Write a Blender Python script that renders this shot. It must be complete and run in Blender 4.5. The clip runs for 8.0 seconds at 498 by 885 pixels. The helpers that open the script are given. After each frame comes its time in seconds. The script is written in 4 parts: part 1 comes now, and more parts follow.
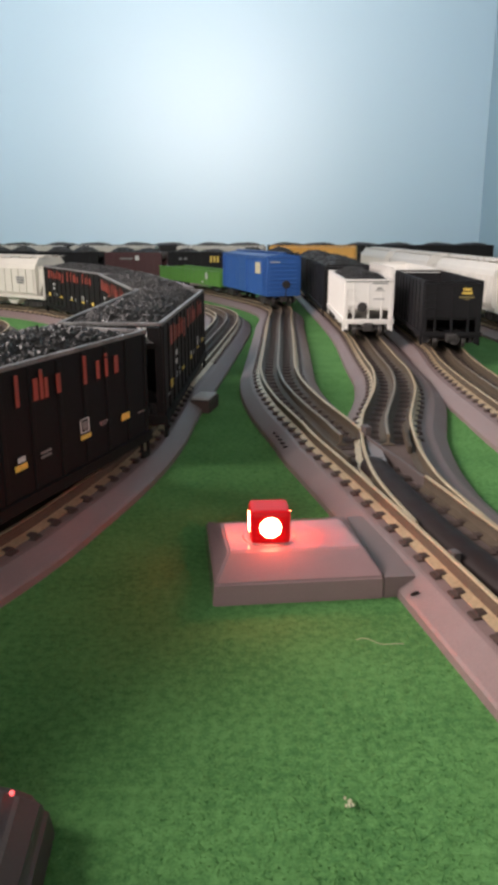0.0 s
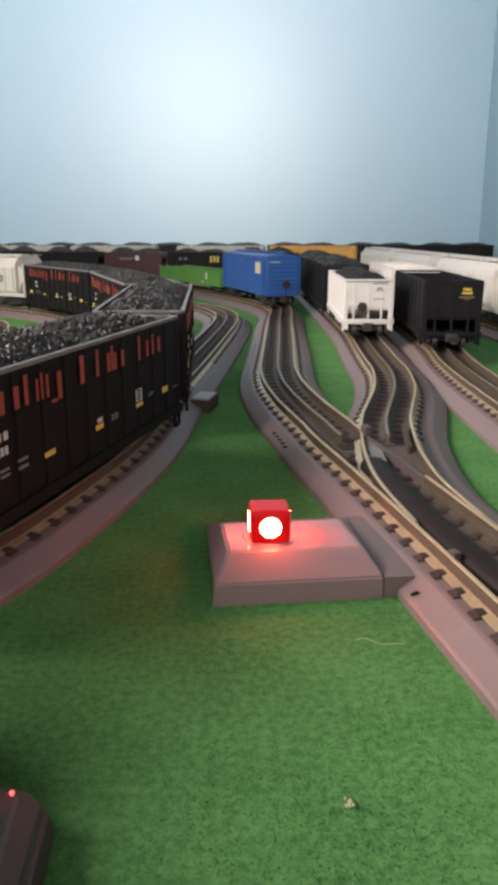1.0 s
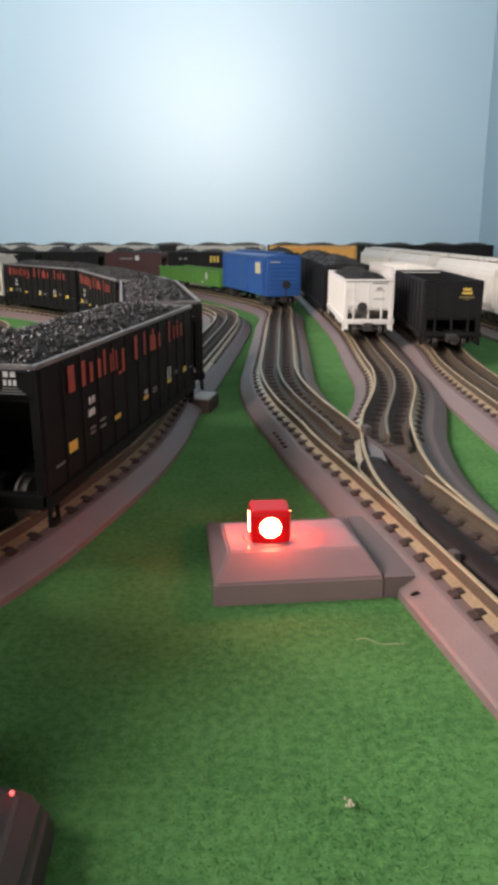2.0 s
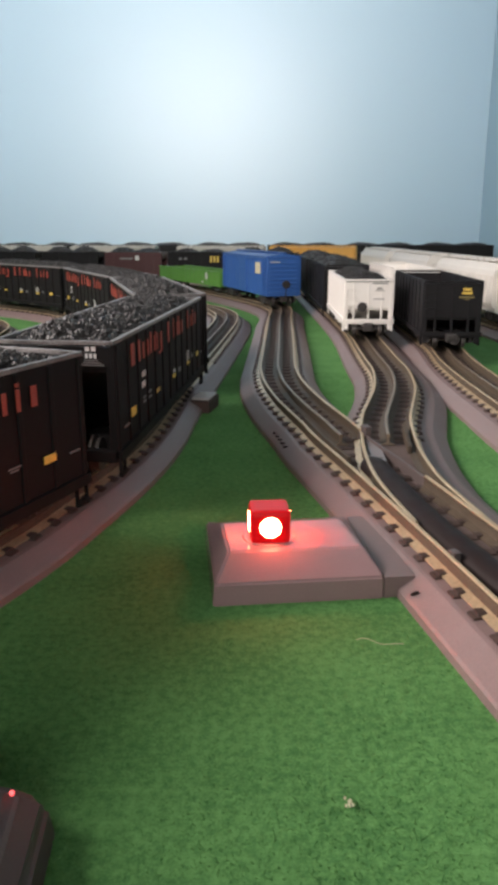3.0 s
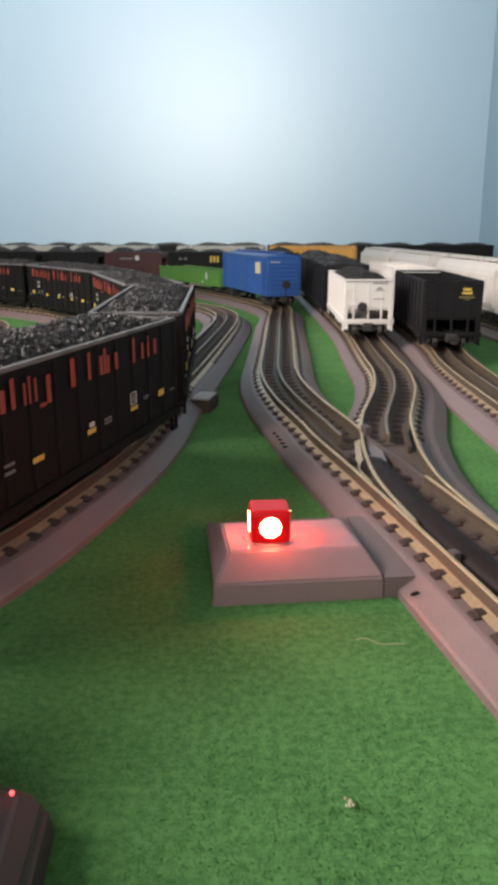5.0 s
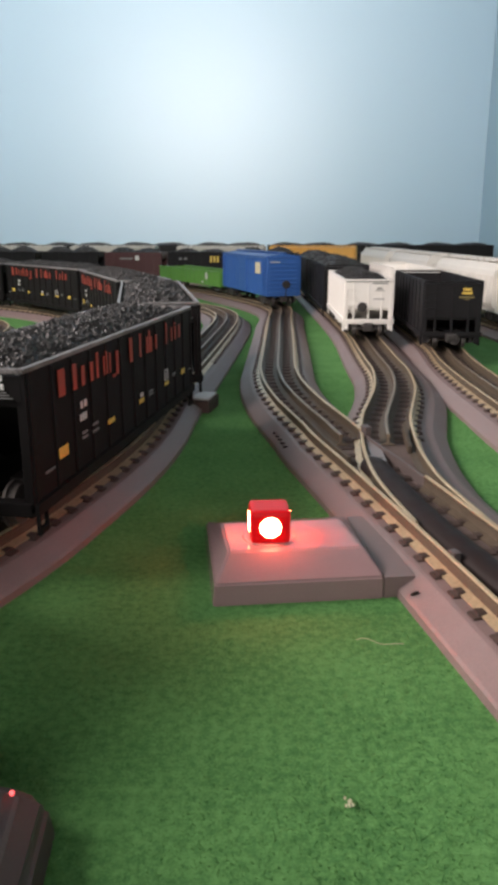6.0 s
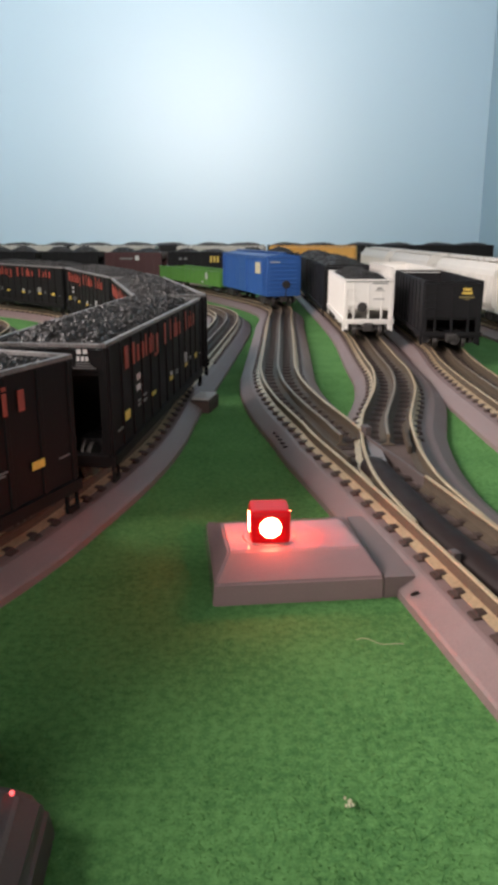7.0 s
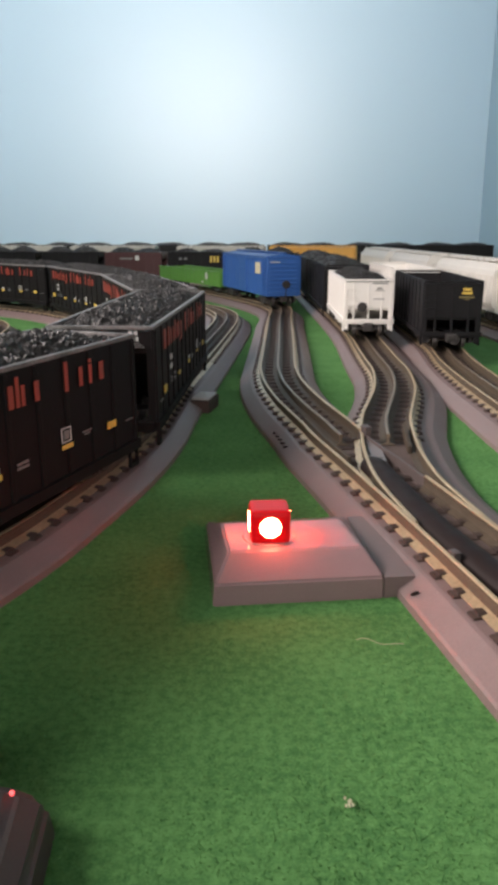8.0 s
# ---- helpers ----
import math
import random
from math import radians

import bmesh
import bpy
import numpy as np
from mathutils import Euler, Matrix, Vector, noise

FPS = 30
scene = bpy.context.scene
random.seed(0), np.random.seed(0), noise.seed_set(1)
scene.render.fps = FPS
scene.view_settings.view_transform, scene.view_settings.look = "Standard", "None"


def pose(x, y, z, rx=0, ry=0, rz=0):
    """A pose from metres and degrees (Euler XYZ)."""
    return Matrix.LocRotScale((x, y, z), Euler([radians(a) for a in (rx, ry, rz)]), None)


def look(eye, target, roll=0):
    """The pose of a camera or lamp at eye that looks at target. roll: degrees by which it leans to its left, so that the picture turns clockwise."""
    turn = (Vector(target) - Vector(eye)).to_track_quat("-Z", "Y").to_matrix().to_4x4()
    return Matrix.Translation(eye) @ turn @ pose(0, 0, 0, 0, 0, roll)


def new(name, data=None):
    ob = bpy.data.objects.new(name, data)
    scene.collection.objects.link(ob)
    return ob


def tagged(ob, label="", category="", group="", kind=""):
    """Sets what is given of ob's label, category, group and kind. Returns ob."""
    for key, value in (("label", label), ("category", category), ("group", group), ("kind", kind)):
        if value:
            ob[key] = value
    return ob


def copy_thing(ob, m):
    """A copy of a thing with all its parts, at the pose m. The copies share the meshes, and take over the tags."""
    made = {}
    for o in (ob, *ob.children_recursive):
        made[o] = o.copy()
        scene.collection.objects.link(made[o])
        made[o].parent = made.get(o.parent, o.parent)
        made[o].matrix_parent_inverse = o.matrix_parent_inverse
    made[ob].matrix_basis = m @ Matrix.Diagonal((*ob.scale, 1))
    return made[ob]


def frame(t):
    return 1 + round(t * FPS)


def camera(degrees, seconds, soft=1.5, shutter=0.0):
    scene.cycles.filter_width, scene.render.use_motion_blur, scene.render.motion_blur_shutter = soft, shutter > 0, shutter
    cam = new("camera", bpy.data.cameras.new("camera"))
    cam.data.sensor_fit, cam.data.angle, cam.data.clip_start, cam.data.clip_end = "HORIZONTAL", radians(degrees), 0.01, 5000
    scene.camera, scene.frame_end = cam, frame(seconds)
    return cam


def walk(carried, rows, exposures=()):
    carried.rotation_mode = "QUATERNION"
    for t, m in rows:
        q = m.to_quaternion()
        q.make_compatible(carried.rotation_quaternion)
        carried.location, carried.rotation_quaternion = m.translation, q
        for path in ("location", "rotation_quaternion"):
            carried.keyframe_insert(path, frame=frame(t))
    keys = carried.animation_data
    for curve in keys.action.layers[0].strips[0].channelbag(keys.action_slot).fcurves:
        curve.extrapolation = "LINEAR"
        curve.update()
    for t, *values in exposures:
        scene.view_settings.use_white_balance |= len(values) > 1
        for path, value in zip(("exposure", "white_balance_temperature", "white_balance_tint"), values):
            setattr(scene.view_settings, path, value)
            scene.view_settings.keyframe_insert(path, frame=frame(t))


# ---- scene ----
cam = camera(36.689, 8.0, soft=4.5)
EYE = pose(0, 0, 0.1365, 90 - 15.706, 0, 0)
walk(cam, [(0.0, EYE), (8.0, EYE)])

# ---- world, lamps, exposure ----
world = bpy.data.worlds.new("world")
world.use_nodes = True
world.node_tree.nodes["Background"].inputs["Color"].default_value = (0.55, 0.62, 0.72, 1)
world.node_tree.nodes["Background"].inputs["Strength"].default_value = 0.05
scene.world = world
scene.view_settings.exposure = 0.0


def area(name, m, sx, sy, power, colour):
    d = bpy.data.lights.new(name, "AREA")
    d.shape, d.size, d.size_y, d.energy, d.color = "RECTANGLE", sx, sy, power, colour
    ob = new(name, d)
    ob.matrix_world = m
    return ob


# all unseen: a warm lamp set at the south opening to brighten the back wall and its sheen, daylight in the high west
# window
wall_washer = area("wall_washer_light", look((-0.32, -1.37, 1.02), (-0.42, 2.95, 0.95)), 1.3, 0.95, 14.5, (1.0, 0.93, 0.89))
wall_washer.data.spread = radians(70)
window_daylight = area("window_daylight", look((-1.33, 0.36, 0.93), (0.14, 0.46, 0.0)), 1.15, 0.60, 14.2, (1.0, 0.872, 0.83))
window_daylight.data.spread = radians(90)
# long fill under the ceiling, added to brighten the back wall; no lamp known
wall_fill = area("ceiling_panel_light", look((-0.24, 1.75, 1.96), (-0.38, 2.95, 0.45)), 1.95, 0.4, 11.5, (1.0, 0.97, 0.95))
wall_fill.data.spread = radians(90)


# ---- materials ----
def nodes_of(name):
    m = bpy.data.materials.new(name)
    m.use_nodes = True
    nt = m.node_tree
    return m, nt, nt.nodes["Principled BSDF"]


def mat(name, a, b=None, rough=0.5, metal=0.0, scale=60.0, fine=900.0, bump=0.0, vary=0.0, spec=0.5, dirt=0.0):
    """Two colours mixed by broad and fine noise, roughness varied, fine relief."""
    m, nt, p = nodes_of(name)
    b = b or tuple(c * 0.75 for c in a)
    tc = nt.nodes.new("ShaderNodeTexCoord")
    n1 = nt.nodes.new("ShaderNodeTexNoise")
    n1.inputs["Scale"].default_value, n1.inputs["Detail"].default_value = scale, 4
    n2 = nt.nodes.new("ShaderNodeTexNoise")
    n2.inputs["Scale"].default_value, n2.inputs["Detail"].default_value = fine, 3
    nt.links.new(tc.outputs["Object"], n1.inputs["Vector"])
    nt.links.new(tc.outputs["Object"], n2.inputs["Vector"])
    add = nt.nodes.new("ShaderNodeMath")
    add.operation = "MULTIPLY_ADD"
    add.inputs[1].default_value = 0.5
    nt.links.new(n2.outputs["Fac"], add.inputs[0])
    half = nt.nodes.new("ShaderNodeMath")
    half.operation = "MULTIPLY"
    half.inputs[1].default_value = 0.5
    nt.links.new(n1.outputs["Fac"], half.inputs[0])
    nt.links.new(half.outputs[0], add.inputs[2])
    ramp = nt.nodes.new("ShaderNodeValToRGB")
    ramp.color_ramp.elements[0].position, ramp.color_ramp.elements[1].position = 0.36, 0.64
    ramp.color_ramp.elements[0].color, ramp.color_ramp.elements[1].color = (*b, 1), (*a, 1)
    nt.links.new(add.outputs[0], ramp.inputs["Fac"])
    out = ramp.outputs["Color"]
    if vary:
        info = nt.nodes.new("ShaderNodeObjectInfo")
        hsv = nt.nodes.new("ShaderNodeHueSaturation")
        mr = nt.nodes.new("ShaderNodeMapRange")
        mr.inputs["To Min"].default_value, mr.inputs["To Max"].default_value = 1 - vary, 1 + vary
        nt.links.new(info.outputs["Random"], mr.inputs["Value"])
        nt.links.new(mr.outputs["Result"], hsv.inputs["Value"])
        nt.links.new(out, hsv.inputs["Color"])
        out = hsv.outputs["Color"]
    nt.links.new(out, p.inputs["Base Color"])
    rr = nt.nodes.new("ShaderNodeMapRange")
    rr.inputs["To Min"].default_value, rr.inputs["To Max"].default_value = max(0.05, rough - 0.12), min(1, rough + 0.12)
    nt.links.new(n1.outputs["Fac"], rr.inputs["Value"])
    nt.links.new(rr.outputs["Result"], p.inputs["Roughness"])
    p.inputs["Metallic"].default_value = metal
    p.inputs["Specular IOR Level"].default_value = spec
    if bump:
        bp = nt.nodes.new("ShaderNodeBump")
        bp.inputs["Strength"].default_value, bp.inputs["Distance"].default_value = bump, 0.001
        nt.links.new(n2.outputs["Fac"], bp.inputs["Height"])
        nt.links.new(bp.outputs["Normal"], p.inputs["Normal"])
    return m


def glow(name, colour, strength):
    m, nt, p = nodes_of(name)
    p.inputs["Base Color"].default_value = (*colour, 1)
    p.inputs["Emission Color"].default_value = (*colour, 1)
    p.inputs["Emission Strength"].default_value = strength
    return m


def wall_paint():
    """Satin wall paint: nearly even colour, faint roller texture, sheen that varies softly."""
    m, nt, p = nodes_of("blue_wall_paint")
    tc = nt.nodes.new("ShaderNodeTexCoord")
    n1 = nt.nodes.new("ShaderNodeTexNoise")
    n1.inputs["Scale"].default_value, n1.inputs["Detail"].default_value = 2.2, 2
    n2 = nt.nodes.new("ShaderNodeTexNoise")
    n2.inputs["Scale"].default_value, n2.inputs["Detail"].default_value = 220, 2
    mix = nt.nodes.new("ShaderNodeMix")
    mix.data_type = "RGBA"
    mix.inputs["A"].default_value, mix.inputs["B"].default_value = (0.452, 0.622, 0.752, 1), (0.485, 0.655, 0.785, 1)
    rr = nt.nodes.new("ShaderNodeMapRange")
    rr.inputs["To Min"].default_value, rr.inputs["To Max"].default_value = 0.33, 0.40
    bp = nt.nodes.new("ShaderNodeBump")
    bp.inputs["Strength"].default_value, bp.inputs["Distance"].default_value = 0.012, 0.001
    for n in (n1, n2):
        nt.links.new(tc.outputs["Object"], n.inputs["Vector"])
    nt.links.new(n1.outputs["Fac"], mix.inputs["Factor"])
    nt.links.new(n1.outputs["Fac"], rr.inputs["Value"])
    nt.links.new(mix.outputs["Result"], p.inputs["Base Color"])
    nt.links.new(rr.outputs["Result"], p.inputs["Roughness"])
    nt.links.new(n2.outputs["Fac"], bp.inputs["Height"])
    nt.links.new(bp.outputs["Normal"], p.inputs["Normal"])
    p.inputs["Specular IOR Level"].default_value = 1.0
    return m


def grass_material():
    m, nt, p = nodes_of("grass_mat_fibre")
    tc = nt.nodes.new("ShaderNodeTexCoord")
    last = None
    for sc, wt in ((26, 0.24), (360, 0.42), (1200, 0.34)):
        n = nt.nodes.new("ShaderNodeTexNoise")
        n.inputs["Scale"].default_value, n.inputs["Detail"].default_value = sc, 3
        nt.links.new(tc.outputs["Object"], n.inputs["Vector"])
        k = nt.nodes.new("ShaderNodeMath")
        k.operation = "MULTIPLY_ADD"
        k.inputs[1].default_value, k.inputs[2].default_value = wt, 0.0
        nt.links.new(n.outputs["Fac"], k.inputs[0])
        if last:
            nt.links.new(last.outputs[0], k.inputs[2])
        last = k
    ramp = nt.nodes.new("ShaderNodeValToRGB")
    e = ramp.color_ramp.elements
    e[0].position, e[1].position = 0.40, 0.62
    e[0].color, e[1].color = (0.060, 0.172, 0.052, 1), (0.128, 0.306, 0.098, 1)
    mid = e.new(0.5)
    mid.color = (0.092, 0.234, 0.072, 1)
    nt.links.new(last.outputs[0], ramp.inputs["Fac"])
    nt.links.new(ramp.outputs["Color"], p.inputs["Base Color"])
    p.inputs["Roughness"].default_value, p.inputs["Specular IOR Level"].default_value = 0.9, 0.12
    bp = nt.nodes.new("ShaderNodeBump")
    bp.inputs["Strength"].default_value, bp.inputs["Distance"].default_value = 0.5, 0.001
    nt.links.new(last.outputs[0], bp.inputs["Height"])
    nt.links.new(bp.outputs["Normal"], p.inputs["Normal"])
    return m


GRASS = grass_material()
WALL = wall_paint()
# ceiling is out of view; dark brown chosen to cut bounced light
CEIL = mat("dark_brown_unseen_ceiling", (0.30, 0.24, 0.17), (0.24, 0.19, 0.13), rough=0.8, scale=3, fine=200)
# south wall stays unseen; its brown is dark to keep bounce off the table
UNSEEN_WALL = mat("dark_brown_unseen_wall", (0.16, 0.10, 0.06), (0.11, 0.07, 0.04), rough=0.6, scale=6, fine=90)
FLOOR = mat("floor_grey", (0.12, 0.10, 0.085), rough=0.7, scale=4, fine=80)
TABLE = mat("plywood_edge", (0.4, 0.28, 0.16), rough=0.7, scale=8, fine=120)
BED = mat("roadbed_plastic", (0.210, 0.153, 0.149), (0.166, 0.122, 0.118), rough=0.45, scale=70, fine=1500, bump=0.15)
CLIP = mat("rail_clip_dark", (0.06, 0.042, 0.036), (0.04, 0.028, 0.025), rough=0.5, scale=300, fine=1800)
TIE = mat("tie_brown_plastic", (0.092, 0.066, 0.058), (0.060, 0.043, 0.038), rough=0.72, scale=300, fine=1800, bump=0.2, vary=0.2, spec=0.2)
WEB = mat("web_brown_plastic", (0.150, 0.114, 0.105), (0.105, 0.080, 0.074), rough=0.7, spec=0.2, scale=200, fine=1500, bump=0.2)
RAIL = mat("rail_steel", (0.66, 0.51, 0.32), (0.44, 0.34, 0.21), rough=0.36, metal=0.5, scale=90, fine=900)
RAIL_DIM = mat("rail_dim_brown", (0.098, 0.074, 0.052), (0.060, 0.046, 0.033), rough=0.55, spec=0.25, scale=90, fine=900)
RAILC = mat("center_rail_steel", (0.32, 0.25, 0.18), (0.19, 0.15, 0.11), rough=0.38, metal=0.6, scale=90, fine=900)
DARKP = mat("black_switch_plastic", (0.020, 0.012, 0.011), rough=0.55, spec=0.22, scale=120, fine=1500)
FROG = mat("frog_plastic", (0.105, 0.084, 0.080), rough=0.4, scale=120, fine=1500)
HOUSE = mat("housing_plastic", (0.300, 0.200, 0.205), (0.265, 0.178, 0.182), rough=0.09, scale=50, fine=2000, bump=0.04)
RED = glow("lantern_red_plastic", (0.46, 0.004, 0.007), 0.42)
RED.node_tree.nodes["Principled BSDF"].inputs["Roughness"].default_value = 0.25
RED.node_tree.nodes["Principled BSDF"].inputs["Specular IOR Level"].default_value = 0.15
LENS = glow("lit_red_lens", (1.0, 0.10, 0.045), 110.0)
DOT = glow("small_red_led", (1.0, 0.12, 0.12), 2.0)
BLACK = mat("black_car_paint", (0.0085, 0.0072, 0.0076), (0.0055, 0.0048, 0.0052), rough=0.6, spec=0.14, scale=40, fine=700, bump=0.1)
BLACK2 = mat("weathered_black_paint", (0.013, 0.012, 0.0135), (0.008, 0.0075, 0.0085), rough=0.55, spec=0.17, scale=40, fine=700, bump=0.1)
RIM = mat("worn_grey_rim", (0.24, 0.225, 0.22), (0.07, 0.064, 0.064), rough=0.4, scale=80, fine=900)
COAL = mat("coal", (0.030, 0.028, 0.028), (0.010, 0.0095, 0.0095), rough=0.42, scale=160, fine=900, bump=0.4)
TRUCK = mat("truck_black", (0.03, 0.026, 0.025), rough=0.45, scale=150, fine=900)
WHEEL = mat("wheel_steel", (0.11, 0.10, 0.095), rough=0.4, metal=0.5, scale=150, fine=900)
ORANGE = mat("orange_lettering", (0.34, 0.052, 0.032), (0.22, 0.034, 0.022), rough=0.5, scale=150, fine=900)
YELLOW = mat("yellow_marking", (0.75, 0.52, 0.09), rough=0.5, scale=150, fine=900)
WHITEL = mat("white_lettering", (0.62, 0.61, 0.6), rough=0.5, scale=150, fine=900)
GREYL = mat("grey_lettering", (0.2, 0.2, 0.2), rough=0.5, scale=150, fine=900)
WHITE = mat("white_car_paint", (0.80, 0.77, 0.73), (0.74, 0.71, 0.66), rough=0.4, scale=30, fine=600)
OFFWHITE = mat("off_white_car_paint", (0.70, 0.67, 0.62), (0.63, 0.60, 0.55), rough=0.45, scale=30, fine=600)
CREAM = mat("cream_car_paint", (0.56, 0.53, 0.47), (0.50, 0.47, 0.42), rough=0.45, scale=30, fine=600)
BLUE = mat("blue_car_paint", (0.035, 0.115, 0.36), (0.028, 0.095, 0.30), rough=0.38, scale=30, fine=600)
GREEN = mat("green_car_paint", (0.105, 0.26, 0.045), (0.085, 0.22, 0.04), rough=0.45, scale=30, fine=600)
ORANGEC = mat("orange_car_paint", (0.72, 0.36, 0.05), (0.62, 0.31, 0.045), rough=0.45, scale=30, fine=600)
MAROON = mat("maroon_car_paint", (0.058, 0.012, 0.014), (0.042, 0.009, 0.010), rough=0.45, scale=30, fine=600)
LINT = mat("pale_fibre", (0.55, 0.53, 0.36), rough=0.8)


# ---- mesh helpers ----
def part(name, bm, material, parent=None, label="", smooth=False):
    me = bpy.data.meshes.new(name)
    bmesh.ops.recalc_face_normals(bm, faces=bm.faces)
    bm.to_mesh(me)
    bm.free()
    me.materials.append(material)
    if smooth:
        me.polygons.foreach_set("use_smooth", [True] * len(me.polygons))
    ob = new(name, me)
    if parent:
        ob.parent = parent
    if label:
        ob["label"] = label
    return ob


def raw(name, verts, faces, material, parent=None, smooth=False):
    me = bpy.data.meshes.new(name)
    me.from_pydata(verts, [], faces)
    me.materials.append(material)
    if smooth:
        me.polygons.foreach_set("use_smooth", [True] * len(me.polygons))
    ob = new(name, me)
    if parent:
        ob.parent = parent
    return ob


def box(bm, x0, x1, y0, y1, z0, z1, bevel=0.0, m=None):
    vs = [bm.verts.new((x, y, z)) for x in (x0, x1) for y in (y0, y1) for z in (z0, z1)]
    fs = [bm.faces.new([vs[i] for i in q]) for q in ((0, 1, 3, 2), (4, 6, 7, 5), (0, 4, 5, 1), (2, 3, 7, 6), (0, 2, 6, 4), (1, 5, 7, 3))]
    if bevel:
        es = list({e for f in fs for e in f.edges})
        r = bmesh.ops.bevel(bm, geom=es, offset=bevel, segments=2, affect="EDGES", profile=0.6)
        vs = list({v for f in r["faces"] for v in f.verts} | {v for v in vs if v.is_valid})
    if m is not None:
        bmesh.ops.transform(bm, matrix=m, verts=[v for v in vs if v.is_valid])
    return vs


def cyl(bm, a, b, r, seg=12, r2=None):
    a, b = Vector(a), Vector(b)
    d = b - a
    m = Matrix.Translation((a + b) / 2) @ d.to_track_quat("Z", "Y").to_matrix().to_4x4()
    return bmesh.ops.create_cone(bm, cap_ends=True, segments=seg, radius1=r, radius2=r if r2 is None else r2, depth=d.length, matrix=m)["verts"]


def prism(bm, outline, y0, y1):
    """A closed outline in x, z drawn out along y."""
    a = [bm.verts.new((x, y0, z)) for x, z in outline]
    b = [bm.verts.new((x, y1, z)) for x, z in outline]
    n = len(a)
    bm.faces.new(a)
    bm.faces.new(b[::-1])
    for i in range(n):
        bm.faces.new((a[i], b[i], b[(i + 1) % n], a[(i + 1) % n]))


def empty(name, label="", category="", group="", kind="", at=None):
    ob = new(name)
    ob.empty_display_size = 0.02
    if at is not None:
        ob.matrix_world = at
    return tagged(ob, label, category, group, kind)


# ---- paths ----
class Path:
    """A smooth line through plan points, walked by arc length."""

    def __init__(self, pts, step=0.004):
        p = np.array([pts[0]] + list(pts) + [pts[-1]], float)
        p[0] = 2 * p[1] - p[2]
        p[-1] = 2 * p[-2] - p[-3]
        out = []
        for i in range(1, len(p) - 2):
            for u in np.linspace(0, 1, 40, endpoint=False):
                a, b, c, d = p[i - 1], p[i], p[i + 1], p[i + 2]
                out.append(0.5 * (2 * b + (c - a) * u + (2 * a - 5 * b + 4 * c - d) * u * u + (3 * b - a - 3 * c + d) * u ** 3))
        out.append(p[-2])
        q = np.array(out)
        for _ in range(60):
            q[1:-1] = 0.25 * q[:-2] + 0.5 * q[1:-1] + 0.25 * q[2:]
        s = np.concatenate([[0], np.cumsum(np.hypot(*np.diff(q, axis=0).T))])
        self.length = s[-1]
        n = max(2, int(self.length / step))
        self.s = np.linspace(0, self.length, n)
        self.q = np.stack([np.interp(self.s, s, q[:, k]) for k in (0, 1)], 1)

    def at(self, s):
        return np.array([np.interp(s, self.s, self.q[:, k]) for k in (0, 1)])

    def way(self, s, d=0.004):
        v = self.at(min(s + d, self.length)) - self.at(max(s - d, 0))
        return v / np.hypot(*v)

    def near_y(self, y):
        return self.s[int(np.argmin(abs(self.q[:, 1] - y)))]


def sweep(path, profile, s0, s1, side=0.0, dz=0.0, step=0.006, closed=True):
    """Profile (across, up) drawn along the path."""
    n = max(2, int((s1 - s0) / step))
    verts, faces = [], []
    k = len(profile)
    for s in np.linspace(s0, s1, n):
        c, w = path.at(s), path.way(s)
        r = np.array([w[1], -w[0]])
        for o, z in profile:
            e = c + r * (o + side)
            verts.append((e[0], e[1], z + dz))
    for i in range(n - 1):
        for j in range(k if closed else k - 1):
            a, b = i * k + j, i * k + (j + 1) % k
            faces.append((a, b, b + k, a + k))
    faces.append(tuple(range(k))[::-1])
    faces.append(tuple((n - 1) * k + j for j in range(k)))
    return verts, faces


TOP = 0.0175
BEDP = [(-0.0350, 0.0), (-0.0348, 0.0030), (-0.0338, 0.0040), (-0.0258, 0.0094), (-0.0242, 0.0098), (0.0242, 0.0098), (0.0258, 0.0094), (0.0338, 0.0040), (0.0348, 0.0030), (0.0350, 0.0)]
BED_WIDE = [(-0.0325, 0.0), (-0.0323, 0.0030), (-0.0315, 0.0040), (-0.0258, 0.0094), (-0.0242, 0.0098), (0.0290, 0.0098), (0.0310, 0.0094), (0.0396, 0.0040), (0.0406, 0.0030), (0.0408, 0.0)]
BED_LEFT = [(-0.0366, 0.0), (-0.0364, 0.0030), (-0.0354, 0.0040), (-0.0270, 0.0094)] + BEDP[4:]
STRIP = [(-0.0148, 0.0092), (-0.0145, 0.0100), (0.0145, 0.0100), (0.0148, 0.0092)]
RAILP = [(-0.0045, 0.0105), (-0.0045, 0.0110), (-0.0009, 0.0121), (-0.0006, 0.0150), (-0.0011, 0.0156), (-0.0011, 0.0171), (-0.0006, 0.0175),
         (0.0006, 0.0175), (0.0011, 0.0171), (0.0011, 0.0156), (0.0006, 0.0150), (0.0009, 0.0121), (0.0045, 0.0110), (0.0045, 0.0105)]
HEAD = {5, 6, 7}
TIE_STEP = 0.0158


